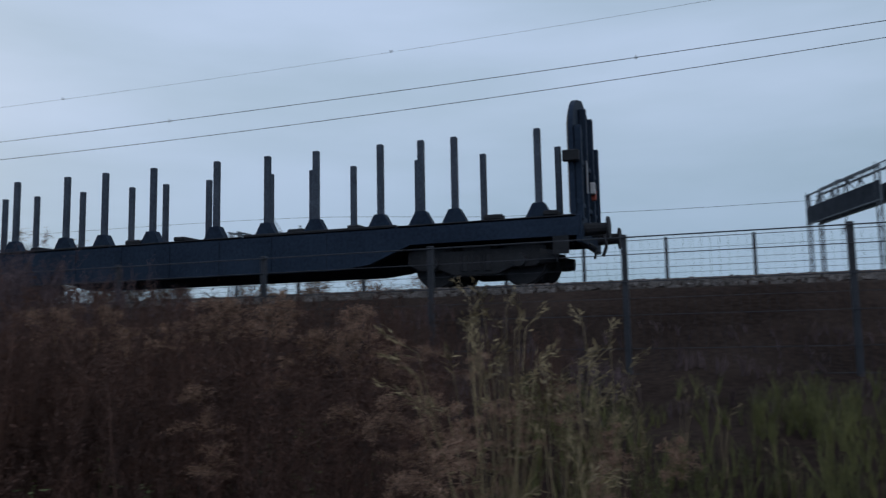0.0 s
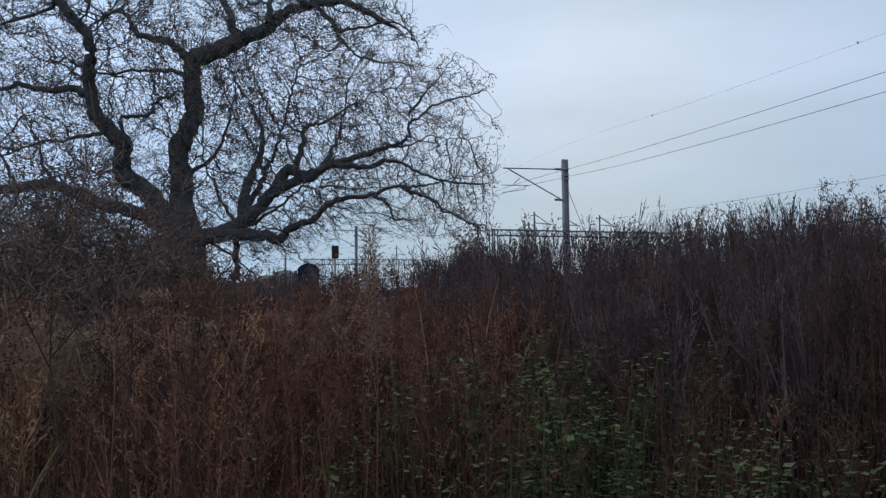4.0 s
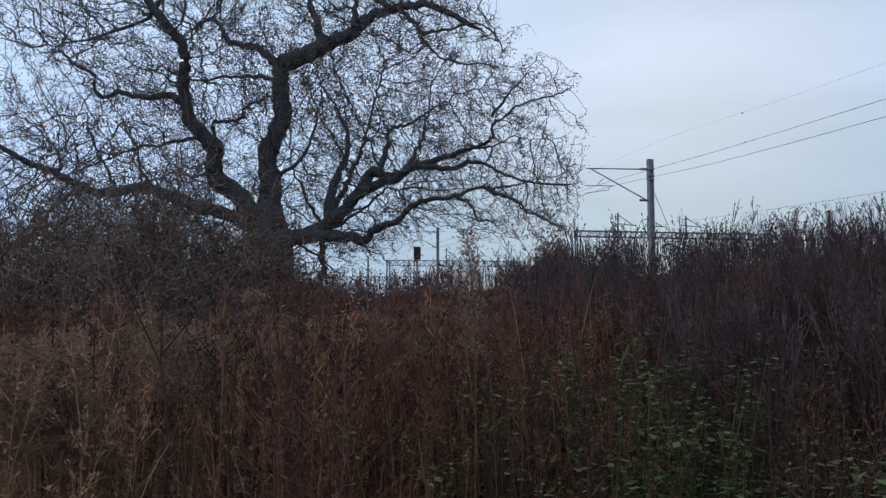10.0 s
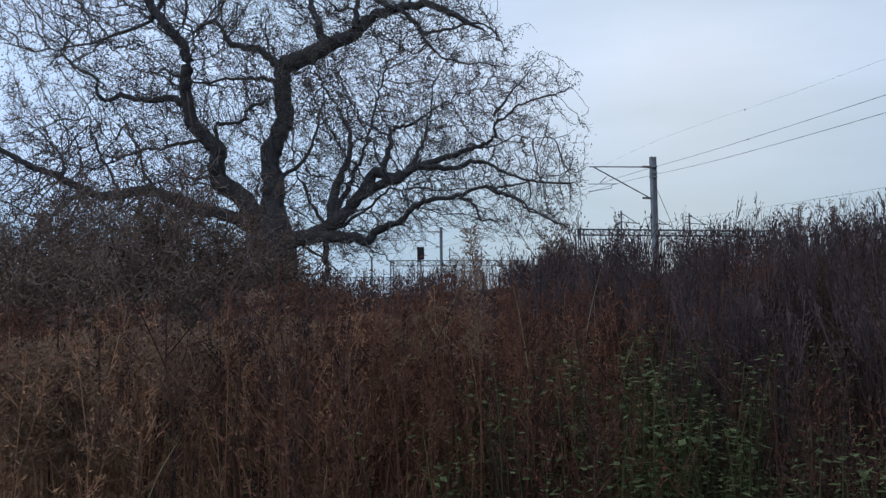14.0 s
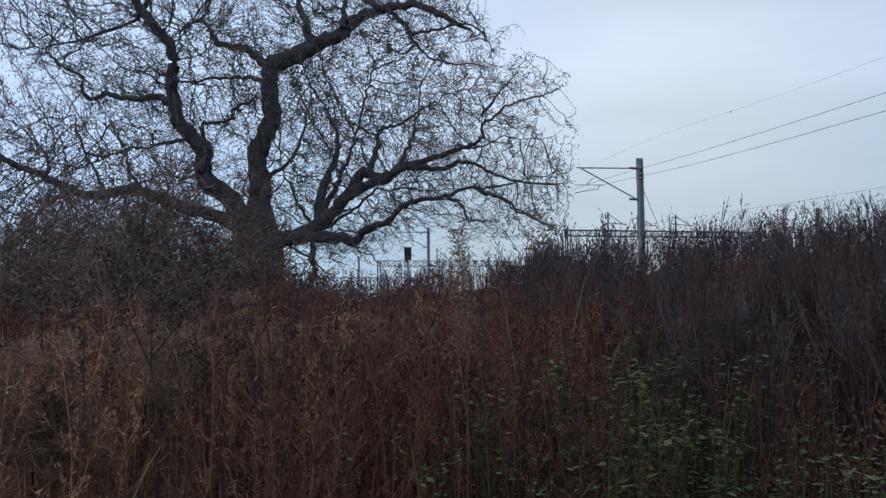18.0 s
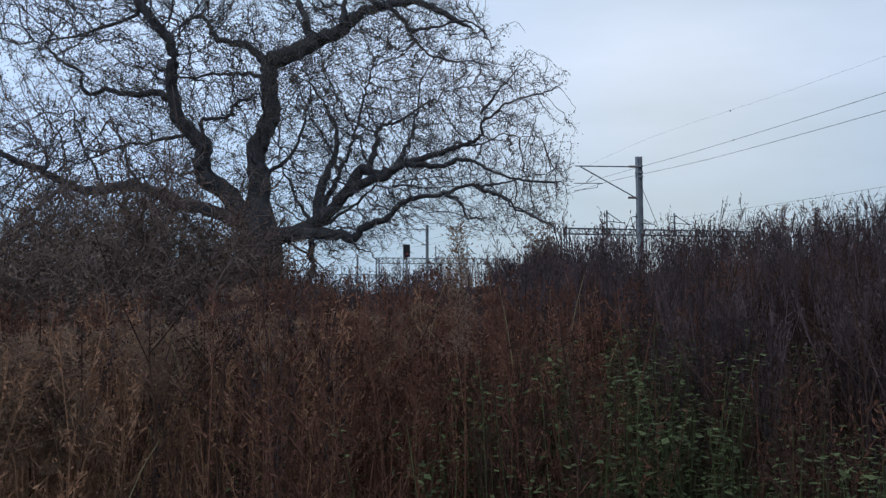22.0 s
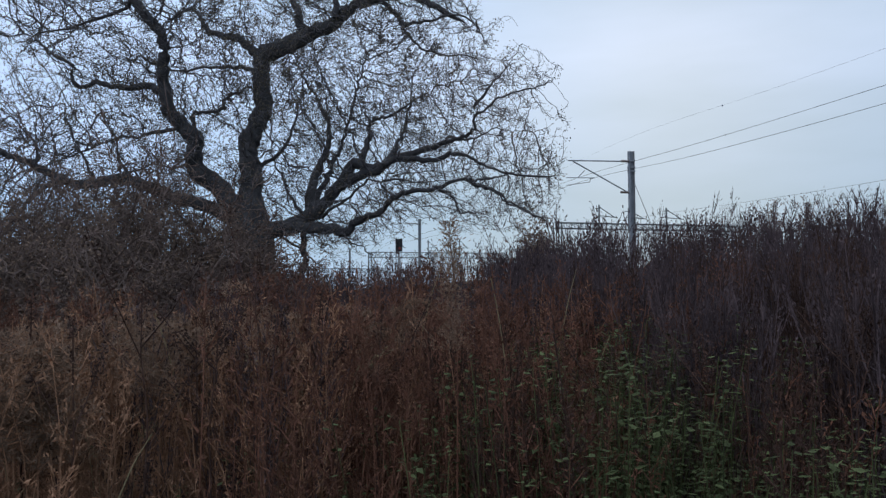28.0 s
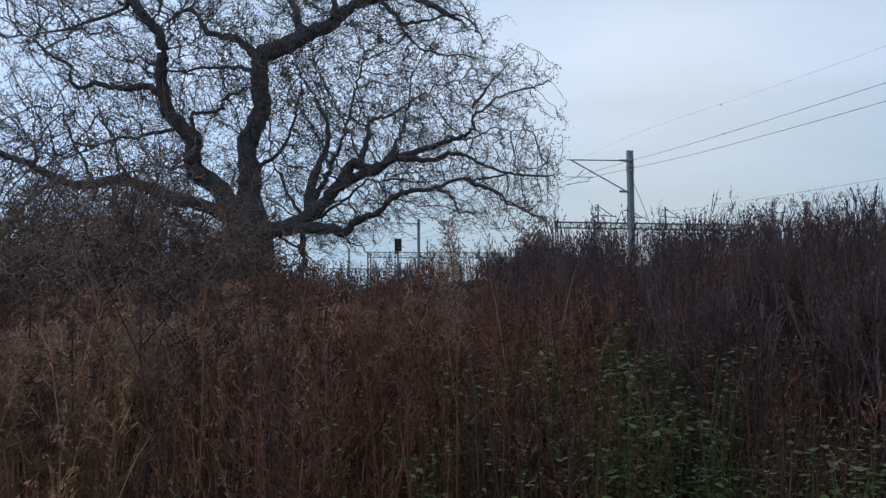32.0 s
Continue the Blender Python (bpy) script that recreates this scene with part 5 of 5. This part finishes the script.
    put("russet_weeds", RED_WEED, [(russet, 420, 66, 90, 2.5, 6.0, 1.3, 1.68), (russet, 360, 55, 78, 3.4, 8.0, 1.35, 1.85), (russet_far, 330, 74, 108, 4.5, 11.0, 1.5, 2.15), (russet_far, 190, 70, 91, 5.0, 9.5, 2.0, 2.5), (russet, 90, 50, 70, 2.6, 3.6, 1.0, 1.5)],
        "dead russet weeds with curled leaves", low=0.8)
    put("tan_weeds", TAN_WEED, [(tan, 360, 82, 108, 2.8, 6.0, 1.2, 1.62), (tan, 150, 92, 108, 2.5, 4.0, 1.2, 1.55), (tan, 120, 62, 86, 2.8, 7.5, 1.1, 1.7)], "pale brown dead weeds with curled leaves", low=0.78)

    def goldenrod(name, stem_material, fluff_material, zones, label, head_label, apart):
        stalks, fluff = Bag(), Bag()
        for (n, b0, b1, r0, r1, h0, h1) in zones:
            s, own = clumped(rng, n, apart, 0.09, b0, b1, r0, r1)
            h = np.minimum(rng.uniform(h0, h1, len(s)) * stature(s[:, 0], s[:, 1]), tallest(s))
            for bag, which in ((stalks, 0), (fluff, 1)):
                scatter(bag, [p[which] for p in plumes], s, h, np.random.default_rng(n), 0.1)
        tagged(stalks.made(name + "_stalks", stem_material), label, "weeds", kind="stuff")
        tagged(fluff.made(name + "_plumes", fluff_material), head_label, "weeds", kind="stuff")

    goldenrod("goldenrod", TAN_WEED, FLUFF, [(84, 86, 108, 2.8, 5.0, 1.2, 1.55), (22, 74, 88, 3.5, 7.0, 1.35, 1.68)], "brown goldenrod stalks", "pale fluffy goldenrod seed heads", 6)
    goldenrod("aster", BRAMBLE, BROWN_FLUFF, [(30, 12, 38, 3.4, 6.0, 1.3, 1.8), (16, 9, 36, 3.0, 4.2, 0.9, 1.5), (10, 36, 44, 4.5, 8.0, 1.4, 1.7), (8, 2, 12, 3.4, 6.0, 1.2, 1.8)], "dark dead aster stalks", "soft brown aster seed heads", 4)
    nets = [nettle_template(rng) for k in range(8)]
    put("nettles", NETTLE, [(nets, 340, 55, 69, 2.5, 4.4, 1.0, 1.55), (nets, 190, 64, 77, 2.35, 4.0, 0.9, 1.3), (nets, 220, 46, 58, 2.35, 4.0, 0.9, 1.35), (nets, 40, 76, 100, 2.4, 3.4, 0.75, 1.0), (nets, 60, 28, 48, 2.4, 3.8, 0.85, 1.15), (nets, 30, 14, 40, 3.2, 5.0, 0.8, 1.1)],
        "green stinging nettles among the dead weeds", 0.1, 3, 0.12, 0.8)
    put("dry_grass", STRAW, [(tall, 13, 4.0, 12.5, 3.1, 4.2, 2.3, 3.0), (tall, 8, 0, 8, 3.4, 5.0, 1.6, 2.2), (tall, 8, -10, 5, 4.0, 7.0, 1.0, 1.6), (tall, 10, 60, 105, 3.0, 6.0, 1.2, 1.5)], "pale dry grass stalks with seed heads", 0.06, 1)
    low = [grass_template(rng, False) for k in range(6)]
    put("green_grass", GRASS, [(low, 600, -14, 12, 3.0, 9.5, 0.45, 0.8), (low, 250, 10, 40, 3.0, 5.0, 0.4, 0.7)], "rough green grass", 0.15, 3, 0.12)
    put("bank_weeds", BRAMBLE, [(russet_far, 520, -14, 42, 10.8, 16.0, 0.45, 0.85, 13.9), (russet_far, 260, 24, 62, 13.5, 28.0, 0.5, 0.8, 14.5), (russet_far, 60, -14, 24, 13.6, 16.5, 0.2, 0.35, 14.5)], "dark dead weeds covering the bank", 0.15, 4, 0.2)
    put("bank_grass", DARK_STEM, [(low, 550, -14, 40, 8.0, 13.5, 0.3, 0.6, 13.6)], "dead brown grass on the bank", 0.2, 3, 0.12)


def dock_stalk(bearing, dist, height, seed):
    """A dead branching stalk hung with dark clusters of seed."""
    rng = np.random.default_rng(seed)
    x, y = polar(bearing, dist)
    t = empty("dock_stalk", pose(x, y, float(ground_z(np.array(x), np.array(y))) - 0.03))
    zs = np.linspace(0, height, 9)
    p = np.stack([np.cumsum(rng.normal(0, 0.014, 9)), np.cumsum(rng.normal(0, 0.014, 9)), zs], 1)
    stem = Bag()
    stem.add(*tube(p, np.linspace(0.0062, 0.002, 9), 5))
    stem.made("stem", BRAMBLE, t)
    ends = [(p[-1], p[-2])]
    for k in range(int(rng.integers(4, 8))):
        s = rng.uniform(0.45, 0.92)
        base = np.array([np.interp(s * height, zs, p[:, c]) for c in range(3)])
        a, size = rng.uniform(0, 2 * math.pi), height * rng.uniform(0.1, 0.22)
        way = np.array([math.cos(a), math.sin(a), rng.uniform(0.7, 1.6)])
        q = np.array([base, base + way * size * 0.4, base + way * size * 0.75 + (0, 0, 0.1 * size)])
        one = Bag()
        one.add(*tube(q, [0.003, 0.0024, 0.0015], 4))
        one.made("side_shoot", BRAMBLE, t)
        ends.append((q[-1], q[0]))
    for tip, back in ends:
        n = 60
        at = rng.uniform(0, 1, (n, 1)) ** 1.4
        one = Bag()
        one.add(*blades(tip + (back - tip) * at * 0.8 + rng.normal(0, 0.011, (n, 3)), rng.normal(0, 1, (n, 3)), rng.uniform(0.008, 0.02, n), 0.008, rng))
        tagged(one.made("seed_head", BRAMBLE, t), kind="stuff")
    tagged(t, "dark branching dead dock stalk hung with seed clusters", "weed", "dead dock stalks")


def broken_straw(bearing, dist, low, high, lean, seed):
    rng = np.random.default_rng(seed)
    x, y = polar(bearing, dist)
    p = spline([(x, y, low), (x + lean * 0.12, y + lean * 0.45, low + (high - low) * 0.55), (x + lean * 0.26, y + lean * 0.97, high)], 4)
    bag = Bag()
    bag.add(*tube(p, np.linspace(0.003, 0.0016, len(p)) * rng.uniform(0.8, 1.1), 5))
    tagged(bag.made("broken_straw", STRAW), "pale bent dry stem caught among the weeds", "stem", "pale dry stems")


def tall_plume():
    """One tall willowherb stalk close by, gone to pale seed fluff."""
    rng = np.random.default_rng(77)
    x, y = polar(74.4, 2.75)
    t = empty("willowherb", pose(x, y, 0))
    stalk, fluff = Bag(), Bag()
    p = spline([(0, 0, 0), (0.02, 0.01, 0.8), (0.0, 0.02, 1.5), (-0.02, 0.0, 1.84)], 5)
    stalk.add(*tube(p, np.linspace(0.005, 0.0012, len(p)), 5))
    stalk.made("stalk", RED_WEED, t)
    n = 1500
    s = rng.uniform(1.42, 1.86, n)
    a = rng.uniform(0, 2 * np.pi, n)
    r = np.abs(rng.normal(0, 0.024, n)) * (1.4 - (s - 1.45) * 1.6)
    q = np.stack([np.cos(a) * r, np.sin(a) * r, s], 1)
    fluff.add(*blades(q, np.stack([np.cos(a), np.sin(a), rng.normal(0.6, 0.8, n)], 1), rng.uniform(0.008, 0.028, n), 0.0034, rng))
    tagged(fluff.made("seed_fluff", FLUFF, t), kind="stuff")
    tagged(t, "tall dead willowherb stalk gone to pale seed fluff", "weed")


weeds()
tall_plume()
for k, (bearing, dist, height) in enumerate(((94.6, 2.75, 1.57), (89.4, 2.8, 1.52), (98.6, 2.7, 1.5), (87.3, 3.0, 1.72), (102.2, 3.0, 1.55), (91.6, 3.3, 1.6), (84.2, 2.9, 1.6), (80.0, 3.1, 1.55), (63.6, 2.9, 1.52), (53.3, 3.0, 1.62), (51.2, 2.8, 1.5),
                                            (57.5, 3.1, 1.6), (70.5, 3.0, 1.5), (48.6, 3.2, 1.66), (40.0, 3.2, 1.55), (33.0, 3.4, 1.6))):
    dock_stalk(bearing, dist, height, 300 + k)
for k, (bearing, dist, low, high, lean) in enumerate(((96.3, 2.4, 1.06, 1.24, 0.09), (70.6, 3.4, 1.3, 1.68, -0.06), (67.0, 3.6, 1.35, 1.72, 0.08), (66.2, 3.2, 1.0, 1.45, 0.15), (76.5, 4.0, 1.4, 1.75, 0.1), (92.5, 3.2, 1.2, 1.55, -0.1))):
    broken_straw(bearing, dist, low, high, lean, 400 + k)


# ---- distance ----
def far_trees():
    rng = np.random.default_rng(31)
    bag = Bag()
    for k in range(900):
        b = radians(rng.uniform(-30, 115))
        r = rng.uniform(230, 420)
        x, y = -math.sin(b) * r, math.cos(b) * r
        h = rng.uniform(3, 9) * (0.6 + 0.4 * math.sin(b * 9))
        z0 = float(ground_z(np.array(x), np.array(y)))
        q = np.array([x, y, z0]) + np.stack([rng.normal(0, 2.4, 26), rng.normal(0, 2.4, 26), h * rng.uniform(0.1, 1, 26) ** 0.7], 1)
        bag.add(*blades(q, rng.normal(0, 1, (26, 3)), rng.uniform(0.8, 2.0, 26), 0.9, rng))
    tagged(bag.made("distant_trees", LEAF_FAR), "hazy grey line of far trees", "trees", kind="stuff")


far_trees()


def motions():
    for k, w in enumerate(WAGONS):
        walk(w, [(t, pose(-2.39 - 23.11 * t - 19.7 * k, TRACK_Y, RAIL_Z)) for t in (0, 2, 4, 8, 16, 24, 32)])


motions()
